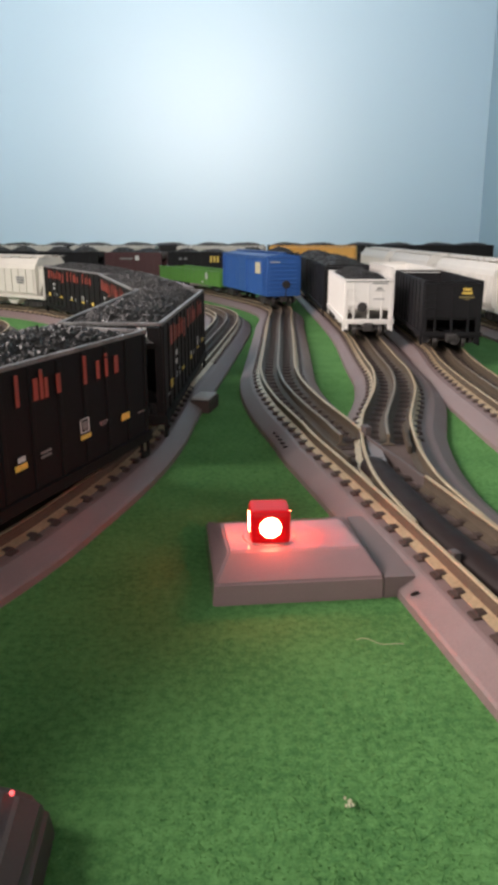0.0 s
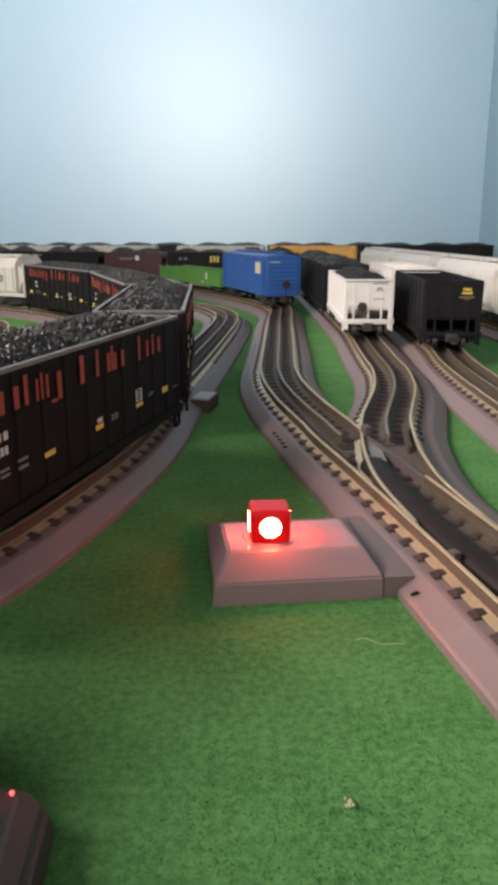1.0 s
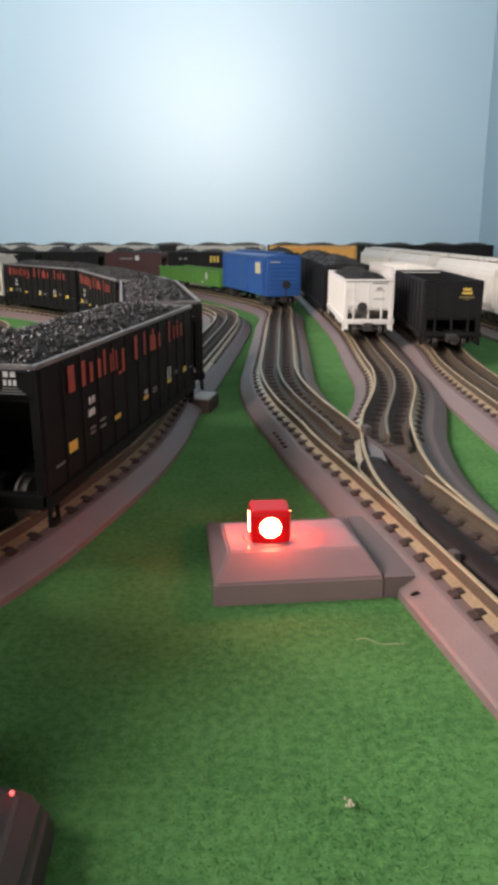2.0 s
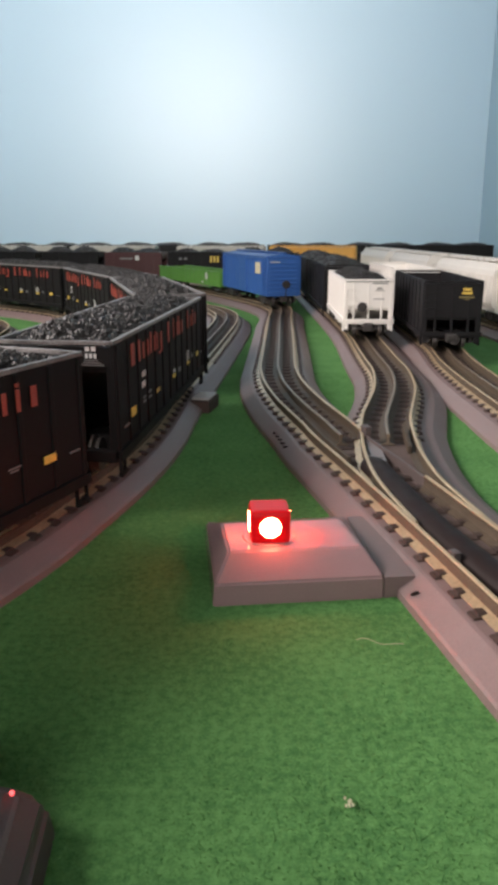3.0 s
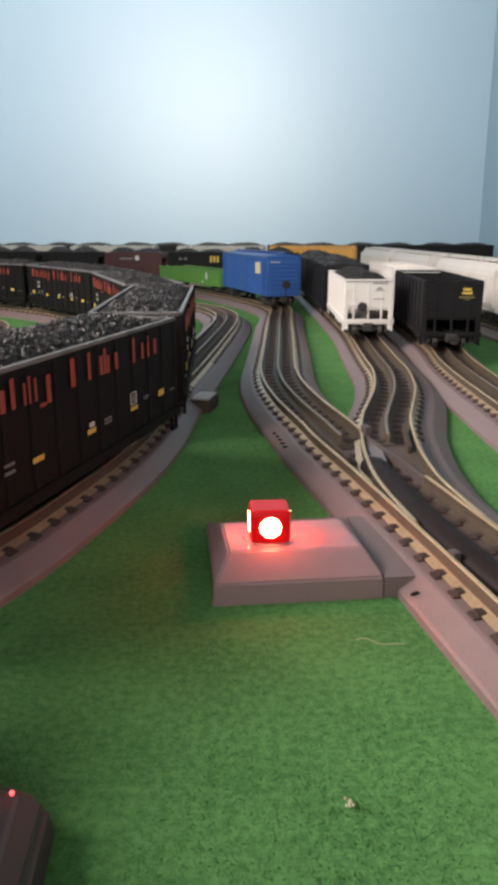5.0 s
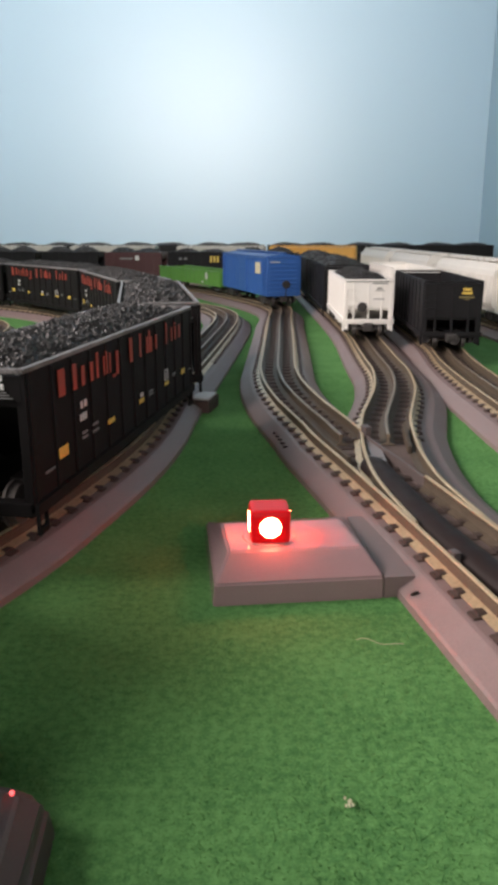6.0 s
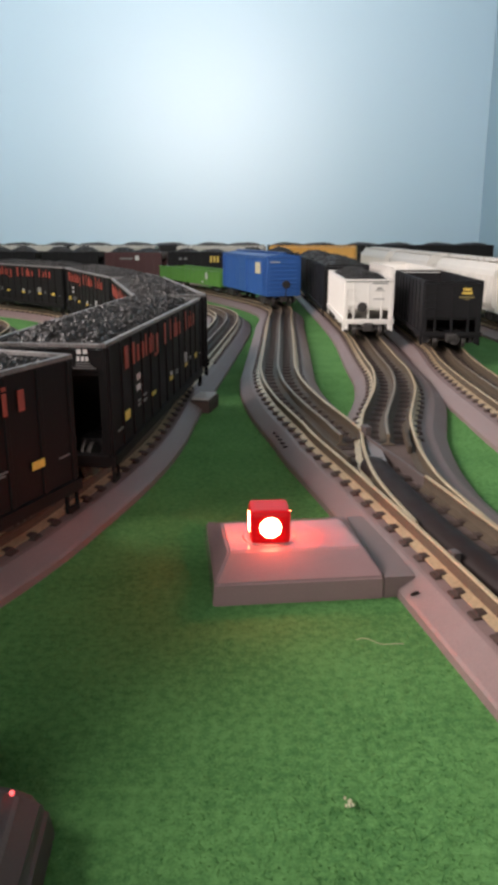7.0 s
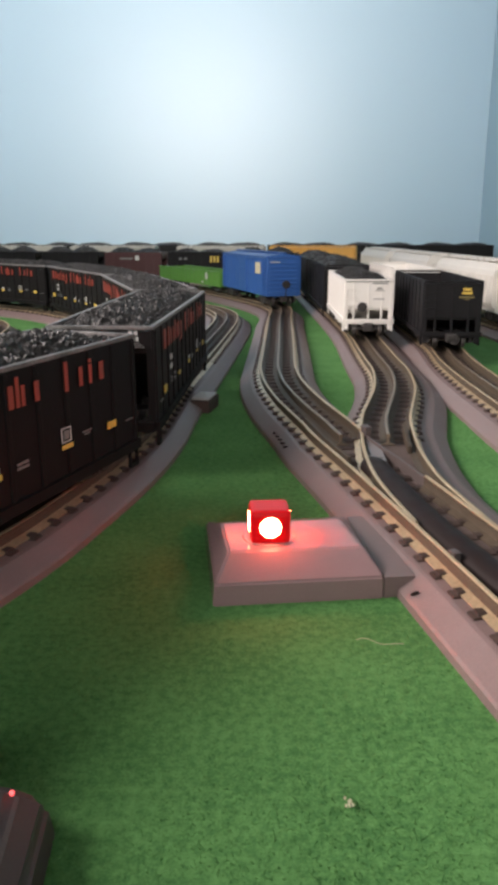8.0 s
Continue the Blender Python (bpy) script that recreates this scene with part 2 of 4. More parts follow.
def tie_mesh():
    bm = bmesh.new()
    box(bm, -0.0232, 0.0232, -0.0026, 0.0026, 0.0088, 0.0107)
    for sx in (-1, 1):
        for o, h in ((0.0128, 0.0022), (0.0192, 0.0022)):
            k = len(bm.faces)
            box(bm, sx * o - h, sx * o + h, -0.0021, 0.0021, 0.0103, 0.0117)
            for f in list(bm.faces)[k:]:
                f.material_index = 1
        k = len(bm.faces)
        box(bm, sx * 0.0226 - 0.0009, sx * 0.0226 + 0.0009, -0.0027, 0.0027, 0.0090, 0.0102)
        for f in list(bm.faces)[k:]:
            f.material_index = 1
    me = bpy.data.meshes.new("tie")
    bmesh.ops.recalc_face_normals(bm, faces=bm.faces)
    bm.to_mesh(me)
    bm.free()
    me.materials.append(TIE)
    me.materials.append(CLIP)
    return me


TIE_ME = tie_mesh()


def track(name, path, s0, s1, label, dz=0.0, single=(0, 0), rails=None, avoid=None, bed=BEDP):
    """Roadbed, three rails and ties along a path. Ties between single[0] and single[1] are pieces of their own."""
    top = empty(name, label, "track", kind="structure")
    v, f = sweep(path, bed, s0, s1, dz=dz)
    raw("roadbed", v, f, BED, top)
    v, f = sweep(path, STRIP, s0, s1, dz=dz)
    raw("tie_web", v, f, WEB, top)["label"] = "dark brown plastic web between the rails"
    for side, m, nm in ((-0.016, RAIL, "outer_rail"), (0.0, RAILC, "center_rail"), (0.016, RAIL, "outer_rail")):
        for a, e in ([(s0, s1)] if not rails else rails.get(side, [(s0, s1)])):
            v, f = sweep(path, RAILP, a, e, side=side, dz=dz)
            ob = raw(nm, v, f, m, top)
            ob.data.materials.append(RAIL_DIM)
            k = len(RAILP)
            # sides and inner feet get dark brown, standing in for shade and dim reflections
            foot = {0, 1} if side < 0 else {11, 12} if side > 0 else set()
            ob.data.polygons.foreach_set("material_index", [0 if i % k in HEAD | foot else 1 for i in range(len(f) - 2)] + [0, 0])
    verts, faces = [], []
    base_v = [tuple(q.co) for q in TIE_ME.vertices]
    base_f = [tuple(p.vertices) for p in TIE_ME.polygons]
    for s in np.arange(s0 + 0.005, s1, TIE_STEP):
        c, w = path.at(s), path.way(s)
        if avoid is not None and np.min(np.hypot(*(avoid.q - c).T)) < 0.03:
            continue
        m = Matrix.Translation((c[0], c[1], dz)) @ Matrix.Rotation(math.atan2(w[1], w[0]) - math.pi / 2, 4, "Z")
        if single[0] <= s <= single[1]:
            o = new("tie", TIE_ME)
            o.parent = top
            o.matrix_local = m
        else:
            k = len(verts)
            verts += [tuple(m @ Vector(q)) for q in base_v]
            faces += [tuple(k + i for i in q) for q in base_f]
    if verts:
        t = raw("tie_row", verts, faces, TIE, top)
        t["kind"] = "stuff"
        t.data.materials.append(CLIP)
        t.data.polygons.foreach_set("material_index", [p.material_index for p in TIE_ME.polygons] * (len(faces) // len(base_f)))
    return top


# ---- the room and the table ----
def slab(name, x0, x1, y0, y1, z0, z1, m, label="", category=""):
    bm = bmesh.new()
    box(bm, x0, x1, y0, y1, z0, z1)
    return tagged(part(name, bm, m), label, category, kind="structure")


XL, XR, YB, YF, ZF, ZC = -1.36, 0.872, -1.4, 2.95, -0.9, 2.0
slab("wall_north", XL - 0.1, XR + 0.1, YF, YF + 0.1, ZF, ZC, WALL, "smooth pale blue painted wall with a satin sheen", "wall")
slab("wall_east", XR, XR + 0.1, YB, YF - 0.002, ZF, ZC, WALL, "pale blue painted side wall", "wall")
bm = bmesh.new()
for q in ((YB, -0.24, ZF, ZC), (0.96, YF - 0.002, ZF, ZC), (-0.24, 0.96, ZF, 0.60), (-0.24, 0.96, 1.27, ZC)):
    box(bm, XL - 0.1, XL, q[0], q[1], q[2], q[3])
tagged(part("wall_west", bm, WALL), "pale blue painted side wall with a window opening", "wall", kind="structure")
bm = bmesh.new()
for q in ((XL - 0.1, -1.27, ZF, ZC), (0.41, XR + 0.1, ZF, ZC), (-1.27, 0.41, ZF, 0.46), (-1.27, 0.41, 1.54, ZC)):
    box(bm, q[0], q[1], YB - 0.1, YB, q[2], q[3])
tagged(part("wall_south", bm, UNSEEN_WALL), "unseen brown wall with a wide opening, dark to limit bounced light", "wall", kind="structure")
slab("ceiling", XL - 0.1, XR + 0.1, YB - 0.1, YF + 0.1, ZC, ZC + 0.05, CEIL, "unseen plain brown ceiling, dark to limit bounced light", "ceiling")
slab("floor", XL - 0.1, XR + 0.1, YB - 0.1, YF + 0.1, ZF - 0.05, ZF, FLOOR, "plain grey floor", "floor")
slab("layout_table", XL + 0.002, XR - 0.002, -0.80, YF - 0.002, -0.04, -0.003, TABLE, "plywood layout table under the grass mat", "table")
slab("grass_mat", XL + 0.002, XR - 0.002, -0.802, YF - 0.002, -0.0028, 0.0, GRASS, "green fibrous grass mat laid over the table", "grass mat")

# ---- tracks ----
P_STEM = Path([(0.1504, -0.0508), (0.1301, 0.0691), (0.1111, 0.168), (0.0923, 0.2679), (0.0722, 0.3679), (0.0563, 0.44), (0.0508, 0.4736), (0.0424, 0.5165), (0.0351, 0.5592),
               (0.0282, 0.6207), (0.0266, 0.6771), (0.0276, 0.7089), (0.035, 0.8657), (0.0396, 0.971), (0.0455, 1.1049), (0.0505, 1.175), (0.0500, 1.25),
               (0.0310, 1.34), (-0.001, 1.43), (-0.044, 1.54), (-0.100, 1.67), (-0.18, 1.79), (-0.32, 1.89), (-0.60, 1.95)])
P_WHITE = Path([(0.0923, 0.2679), (0.0857, 0.3146), (0.0808, 0.3592), (0.0811, 0.3987), (0.0842, 0.4343), (0.0918, 0.4879), (0.1024, 0.5308), (0.1153, 0.5829), (0.1232, 0.6301),
                (0.1283, 0.6771), (0.1299, 0.7332), (0.1337, 0.8168), (0.1395, 0.9546), (0.1392, 1.1354), (0.1345, 1.4008), (0.1285, 1.7439)])
P_BLACK = Path([(0.2031, 0.1975), (0.1959, 0.44), (0.1955, 0.5355), (0.1965, 0.6301), (0.2015, 0.7239), (0.2120, 0.8168), (0.2185, 0.9546), (0.2220, 1.1354), (0.2200, 1.4008), (0.2180, 1.6592)])
P_EAST = Path([(0.39, 0.4), (0.37, 0.7), (0.350, 1.0), (0.329, 1.45), (0.308, 1.9), (0.303, 2.02)])
P_TRAIN = Path([(-0.550, -0.75), (-0.490, -0.60), (-0.4057, -0.40), (-0.3217, -0.20), (-0.2382, 0.0), (-0.1957, 0.10), (-0.1577, 0.192), (-0.1181, 0.2880), (-0.1028, 0.3400), (-0.0882, 0.40),
                (-0.0788, 0.46), (-0.0744, 0.5245), (-0.0708, 0.6491), (-0.0981, 0.7714), (-0.1357, 0.8906), (-0.1803, 1.0073), (-0.2403, 1.1168), (-0.3172, 1.2152), (-0.4098, 1.2989),
                (-0.5158, 1.3649), (-0.6317, 1.4113), (-0.80, 1.45), (-1.05, 1.468), (-1.34, 1.47)])
P_LOOP = Path([(-0.0765, 0.4879), (-0.0715, 0.5829), (-0.062, 0.6771), (-0.0495, 0.8205), (-0.0377, 0.971), (-0.0323, 1.068), (-0.0369, 1.1623), (-0.064, 1.2513), (-0.1172, 1.3307),
               (-0.196, 1.4082), (-0.3242, 1.50), (-0.505, 1.575), (-0.8, 1.61), (-1.34, 1.62)])
P_INNER = Path([(-1.3, 1.22), (-0.72, 1.16), (-0.4925, 1.1164), (-0.3985, 1.0805), (-0.3474, 1.0273), (-0.3203, 0.9363), (-0.3132, 0.7704), (-0.3258, 0.5829)])
P_MID = Path([(-1.34, 2.15), (-0.9, 2.13), (-0.3, 2.06), (0.06, 1.98), (0.16, 1.95)])
P_FAR = Path([(-1.34, 2.36), (-0.9, 2.36), (0.0, 2.26), (0.35, 2.19), (0.8, 2.12)])
P_BACK = Path([(-1.34, 2.74), (0.0, 2.74), (0.866, 2.71)])

track("track_1", P_STEM, 0.08, P_STEM.length, "three-rail track on grey plastic roadbed with brown ties", single=(0.1, 1.1),
      rails={0.0: [(0.08, P_STEM.near_y(0.225)), (P_STEM.near_y(0.44), P_STEM.length)],
             0.016: [(0.08, P_STEM.near_y(0.358)), (P_STEM.near_y(0.452), P_STEM.length)]})
track("track_2", P_WHITE, 0.03, P_WHITE.length, "diverging three-rail track on grey plastic roadbed", dz=-0.0004, single=(0.03, 0.75), avoid=P_STEM, bed=BED_WIDE,
      rails={-0.016: [(0.035, P_WHITE.length)], 0.0: [(P_WHITE.near_y(0.445), P_WHITE.length)], 0.016: [(0.0, P_WHITE.length)]})
track("track_3", P_BLACK, 0.0, P_BLACK.length, "three-rail siding track on grey plastic roadbed", single=(0.25, 0.7), bed=BED_LEFT)
track("track_4", P_EAST, 0.0, P_EAST.length, "three-rail siding track under white hopper cars")
track("track_5", P_TRAIN, 0.0, P_TRAIN.length, "curved three-rail main track carrying the coal train", single=(1.05, 1.65))
track("track_6", P_LOOP, 0.05, P_LOOP.length, "curved three-rail track branching off the main line", dz=-0.0004, avoid=P_TRAIN)
track("track_7", P_INNER, 0.0, P_INNER.length, "curved inner three-rail track on grass")
track("track_8", P_MID, 0.0, P_MID.length, "three-rail storage track at the back")
track("track_9", P_FAR, 0.0, P_FAR.length, "three-rail storage track at the back")
track("track_10", P_BACK, 0.0, P_BACK.length, "three-rail storage track along the wall")


# ---- rolling stock ----
def trucks(car, length, label=""):
    """Two four-wheel trucks with side frames and wheelsets."""
    out = []
    for sx in (-1, 1):
        t = new("truck")
        t.parent = car
        t.empty_display_size = 0.01
        t.location = (sx * (length / 2 - 0.033), 0, 0)
        for sy in (-1, 1):
            bm = bmesh.new()
            prism(bm, [(-0.026, 0.006), (-0.026, 0.012), (-0.019, 0.0135), (-0.009, 0.0175), (0.009, 0.0175), (0.019, 0.0135), (0.026, 0.012), (0.026, 0.006),
                       (0.018, 0.0065), (0.009, 0.0035), (-0.009, 0.0035), (-0.018, 0.0065)], sy * 0.0225 - 0.002, sy * 0.0225 + 0.002)
            for x in (-0.0185, 0.0185):
                cyl(bm, (x, sy * 0.0225, 0.0088), (x, sy * 0.0265, 0.0088), 0.0034, 10)
            for x in (-0.004, 0.0, 0.004):
                cyl(bm, (x, sy * 0.0238, 0.0045), (x, sy * 0.0238, 0.0125), 0.0017, 8)
            part("side_frame", bm, TRUCK, t)
        bm = bmesh.new()
        box(bm, -0.007, 0.007, -0.0205, 0.0205, 0.009, 0.016, 0.001)
        part("bolster", bm, TRUCK, t)
        for x in (-0.0185, 0.0185):
            bm = bmesh.new()
            cyl(bm, (0, -0.019, 0), (0, 0.019, 0), 0.0016, 8)
            for sy in (-1, 1):
                cyl(bm, (0, sy * 0.0135, 0), (0, sy * 0.0172, 0), 0.0086, 20)
                cyl(bm, (0, sy * 0.0125, 0), (0, sy * 0.0138, 0), 0.0099, 20)
            w = part("wheelset", bm, WHEEL, t)
            w.location = (x, 0, 0.0088)
        out.append(t)
    return out


def couplers(car, length):
    for sx in (-1, 1):
        bm = bmesh.new()
        box(bm, sx * (length / 2 - 0.012) - 0.012, sx * (length / 2 - 0.012) + 0.012, -0.0028, 0.0028, 0.0105, 0.0150, 0.0008)
        box(bm, sx * (length / 2 + 0.0022) - 0.003, sx * (length / 2 + 0.0022) + 0.003, -0.0058, 0.0058, 0.0075, 0.0170, 0.0018)
        part("coupler", bm, TRUCK, car)


def heap(length, width, z0, rise, seed, lumps, humps=0):
    """A heaped load: an uneven bed and many single lumps joined into one mesh."""
    rnd = random.Random(seed)
    nx, ny = 44, 12
    verts, faces = [], []

    def height(x, y):
        e = max(0.0, 1 - (abs(y) / (width / 2)) ** 2.2) * max(0.0, 1 - (abs(x) / (length / 2)) ** 8)
        if humps:
            e *= 0.35 + 0.65 * abs(math.sin(math.pi * humps * (x / length + 0.5))) ** 0.8
        return z0 + rise * e * (0.75 + 0.35 * noise.noise(Vector((x * 14 + seed, y * 20, seed)))) + 0.0022 * noise.noise(Vector((x * 130, y * 130, seed)))

    for i in range(nx + 1):
        for j in range(ny + 1):
            x, y = (i / nx - 0.5) * length, (j / ny - 0.5) * width
            verts.append((x, y, height(x, y)))
    for i in range(nx):
        for j in range(ny):
            a = i * (ny + 1) + j
            faces.append((a, a + ny + 1, a + ny + 2, a + 1))
    shape = [(1, 0, 0), (-1, 0, 0), (0, 1, 0), (0, -1, 0), (0, 0, 1), (0, 0, -1), (0.62, 0.62, 0.55), (-0.6, 0.6, 0.6), (0.6, -0.62, 0.55), (-0.62, -0.6, 0.5)]
    tri = [(0, 6, 4), (6, 2, 4), (2, 7, 4), (7, 1, 4), (1, 9, 4), (9, 3, 4), (3, 8, 4), (8, 0, 4), (0, 2, 6), (2, 1, 7), (1, 3, 9), (3, 0, 8), (0, 5, 2), (2, 5, 1), (1, 5, 3), (3, 5, 0)]
    for _ in range(lumps):
        x, y = (rnd.random() - 0.5) * (length - 0.006), (rnd.random() - 0.5) * (width - 0.005)
        r = rnd.uniform(0.0007, 0.0017)
        m = Matrix.Translation((x, y, height(x, y) + r * 0.25)) @ Euler([rnd.random() * 6.3 for _ in range(3)]).to_matrix().to_4x4() @ Matrix.Diagonal(
            (r * rnd.uniform(0.8, 1.4), r * rnd.uniform(0.7, 1.1), r * rnd.uniform(0.6, 1.0), 1))
        k = len(verts)
        verts += [tuple(m @ Vector(q)) for q in shape]
        faces += [tuple(k + i for i in q) for q in tri]
    return verts, faces


def bars(car, name, items, side, y, m, label=""):
    """Thin raised bars on a side, each a part: (x0, x1, z0, z1)."""
    for x0, x1, z0, z1 in items:
        bm = bmesh.new()
        box(bm, x0, x1, min(side * y, side * (y + 0.0004)), max(side * y, side * (y + 0.0004)), z0, z1)
        part(name, bm, m, car, label)


def end_bars(car, name, items, x, sx, m, label=""):
    """Thin raised bars on an end: (y0, y1, z0, z1)."""
    for y0, y1, z0, z1 in items:
        bm = bmesh.new()
        box(bm, min(x, x + sx * 0.0006), max(x, x + sx * 0.0006), y0, y1, z0, z1)
        part(name, bm, m, car, label)


def hopper(label, length=0.2515, width=0.0530, rim=0.071, paint=None, seed=1, loaded=True, lettered=True, ribs=12, rimmat=None, lumps=3800, rise=0.012, group="", drop=0.013, sill=0.0105, humps=0):
    """An open-top hopper car with ribbed sides, sloped ends, bays and a load."""
    paint = paint or BLACK
    car = empty("hopper_car", label, "hopper car", group)
    L, W, t = length / 2, width / 2, 0.0016
    for sy in (-1, 1):
        bm = bmesh.new()
        box(bm, -L, L, sy * W - t / 2, sy * W + t / 2, sill, rim - 0.002)
        box(bm, -L, L, sy * (W + 0.0012) - 0.0016, sy * (W + 0.0012) + 0.0016, sill - 0.001, sill + 0.004)
        part("side_panel", bm, paint, car)
        for i in range(ribs + 1):
            x = -L + 0.003 + i * (length - 0.006) / ribs
            bm = bmesh.new()
            box(bm, x - 0.0013, x + 0.0013, sy * (W + 0.0010) - 0.0007, sy * (W + 0.0010) + 0.0007, sill + 0.003, rim - 0.0025, 0.0003)
            part("rib", bm, paint, car)
    bm = bmesh.new()
    for sy in (-1, 1):
        box(bm, -L - 0.001, L + 0.001, sy * W - 0.0010, sy * W + 0.0013, rim - 0.0020, rim, 0.0004)
    for sx in (-1, 1):
        box(bm, sx * L - 0.0012, sx * L + 0.0012, -W + 0.0011, W - 0.0011, rim - 0.0020, rim, 0.0004)
    part("top_rim", bm, rimmat or RIM, car, "worn grey top rim")
    for sx in (-1, 1):
        bm = bmesh.new()
        box(bm, sx * (L - 0.001) - 0.0008, sx * (L - 0.001) + 0.0008, -W + 0.001, W - 0.001, rim - drop, rim - 0.003)
        part("end_panel", bm, paint, car)
        bm = bmesh.new()
        a, b = sx * (L - 0.002), sx * (L - 0.062)
        vs = [bm.verts.new(q) for q in ((a, -W + 0.001, rim - drop - 0.0005), (a, W - 0.001, rim - drop - 0.0005), (b, W - 0.001, 0.014), (b, -W + 0.001, 0.014),
                                        (a, -W + 0.001, rim - drop - 0.0025), (a, W - 0.001, rim - drop - 0.0025), (b, W - 0.001, 0.012), (b, -W + 0.001, 0.012))]
        for q in ((0, 1, 2, 3), (4, 7, 6, 5), (0, 3, 7, 4), (1, 5, 6, 2), (0, 4, 5, 1), (3, 2, 6, 7)):
            bm.faces.new([vs[i] for i in q])
        part("slope_sheet", bm, paint, car)
        bm = bmesh.new()
        box(bm, sx * (L - 0.003) - 0.003, sx * (L - 0.003) + 0.003, -W, W, sill - 0.002, sill + 0.004, 0.0006)
        part("end_sill", bm, paint, car)
        for sy in (-1, 1):
            bm = bmesh.new()
            box(bm, sx * (L - 0.003) - 0.0018, sx * (L - 0.003) + 0.0018, sy * (W - 0.002) - 0.0018, sy * (W - 0.002) + 0.0018, sill, rim - 0.003, 0.0004)
            part("corner_post", bm, paint, car)
            bm = bmesh.new()
            box(bm, sx * (L - 0.006) - 0.004, sx * (L - 0.006) + 0.004, sy * (W + 0.001) - 0.001, sy * (W + 0.001) + 0.001, sill - 0.010, sill - 0.0075)
            for x in (-0.0036, 0.0036):
                box(bm, sx * (L - 0.006) + x - 0.0005, sx * (L - 0.006) + x + 0.0005, sy * (W + 0.001) - 0.0008, sy * (W + 0.001) + 0.0008, sill - 0.0075, sill)
            part("step", bm, paint, car)
    bm = bmesh.new()
    box(bm, -L + 0.01, L - 0.01, -0.006, 0.006, 0.0125, 0.0185)
    part("center_sill", bm, paint, car)
    for i in range(3):
        x = (i - 1) * (length - 0.13) / 2.2
        bm = bmesh.new()
        prism(bm, [(x - 0.024, sill + 0.004), (x + 0.024, sill + 0.004), (x + 0.009, 0.0065), (x - 0.009, 0.0065)], -W + 0.004, W - 0.004)
        part("hopper_bay", bm, paint, car)
    if loaded:
        v, f = heap(length - 0.006, width - 0.003, rim - 0.0045, rise, seed, lumps, humps)
        raw("coal_load", v, f, COAL, car)["label"] = "heaped shiny black coal"
    else:
        bm = bmesh.new()
        box(bm, -L + 0.03, L - 0.03, -W + 0.001, W - 0.001, 0.028, 0.030)
        part("hopper_floor", bm, paint, car)
    if lettered:
        y = W + 0.0018
        for side in (-1, 1):
            q = -side

            def along(items):
                """Stretches from one end of the car to x on this side."""
                out = [(q * (0.026 + (a - 0.026) * 1.07 - L), q * (0.026 + (b - 0.026) * 1.07 - L), c, d) for a, b, c, d in items]
                return [(min(a, b), max(a, b), c, d) for a, b, c, d in out]

            # near end of the name first: tall capitals, short letters between
            word = [(0.0263, 0.0342, 0.0518, 0.0630), (0.0410, 0.0455, 0.0518, 0.0628), (0.0499, 0.0540, 0.0520, 0.0605), (0.0598, 0.0637, 0.0520, 0.0605), (0.0670, 0.0700, 0.0520, 0.0638),
                    (0.0755, 0.0772, 0.0518, 0.0605), (0.0790, 0.0806, 0.0518, 0.0625), (0.0832, 0.0850, 0.0518, 0.0610), (0.0918, 0.0956, 0.0490, 0.0605), (0.0862, 0.0918, 0.0484, 0.0496),
                    (0.1115, 0.1160, 0.0515, 0.0640), (0.1272, 0.1298, 0.0518, 0.0642), (0.1383, 0.1420, 0.0520, 0.0608), (0.1428, 0.1454, 0.0518, 0.0638),
                    (0.1460, 0.1486, 0.0518, 0.0600), (0.1542, 0.1577, 0.0520, 0.0600), (0.1747, 0.1775, 0.0516, 0.0642),
                    (0.1854, 0.1884, 0.0520, 0.0602), (0.1930, 0.1957, 0.0518, 0.0602), (0.1930, 0.1957, 0.0614, 0.0626), (0.2012, 0.2055, 0.0520, 0.0600)]
            word = [(a + (b - a) * 0.1, b - (b - a) * 0.14, c + 0.0003, d + 0.0006) for a, b, c, d in word]
            bars(car, "name_bar", along(word), side, y, ORANGE, "worn orange-red lettering bar")
            low = [(0.0474, 0.0496, 0.0424, 0.0456), (0.0516, 0.0538, 0.0424, 0.0456)] + [(0.0464 + 0.0027 * k, 0.0479 + 0.0027 * k, 0.0367, 0.0399) for k in range(3)]
            bars(car, "number_bar", along(low), side, y, WHITEL, "white number bar")
            dim = [(0.0476, 0.0532, 0.0304, 0.0314), (0.0476, 0.0532, 0.0281, 0.0291), (0.0594, 0.0659, 0.0310, 0.0321), (0.0594, 0.0659, 0.0278, 0.0290), (0.0108, 0.0189, 0.0240, 0.0250),
                   (0.1405, 0.1475, 0.0290, 0.0300), (0.1405, 0.1475, 0.0272, 0.0281), (0.1860, 0.1930, 0.0306, 0.0312), (0.1870, 0.1915, 0.0294, 0.0299), (0.2230, 0.2300, 0.0268, 0.0273)]
            bars(car, "data_bar", along(dim), side, y, GREYL, "grey data bar")
            yel = [(0.0240, 0.0323, 0.0262, 0.0309), (0.0785, 0.0864, 0.0268, 0.0290), (0.1238, 0.1312, 0.0264, 0.0288), (0.1700, 0.1780, 0.0268, 0.0288), (0.2065, 0.2138, 0.0268, 0.0302)]
            bars(car, "yellow_marking", along(yel), side, y, YELLOW, "small yellow marking")
            bars(car, "data_panel", along([(0.1258, 0.1302, 0.0296, 0.0318)]), side, y, WHITEL, "small white data panel")
            sq = [(0.1701, 0.1705, 0.0299, 0.0364), (0.1765, 0.1769, 0.0299, 0.0364), (0.1701, 0.1769, 0.0360, 0.0364), (0.1701, 0.1769, 0.0299, 0.0303), (0.1718, 0.1752, 0.0312, 0.0350)]
            bars(car, "panel_outline", along(sq[:4]), side, y, WHITEL, "white outlined panel")
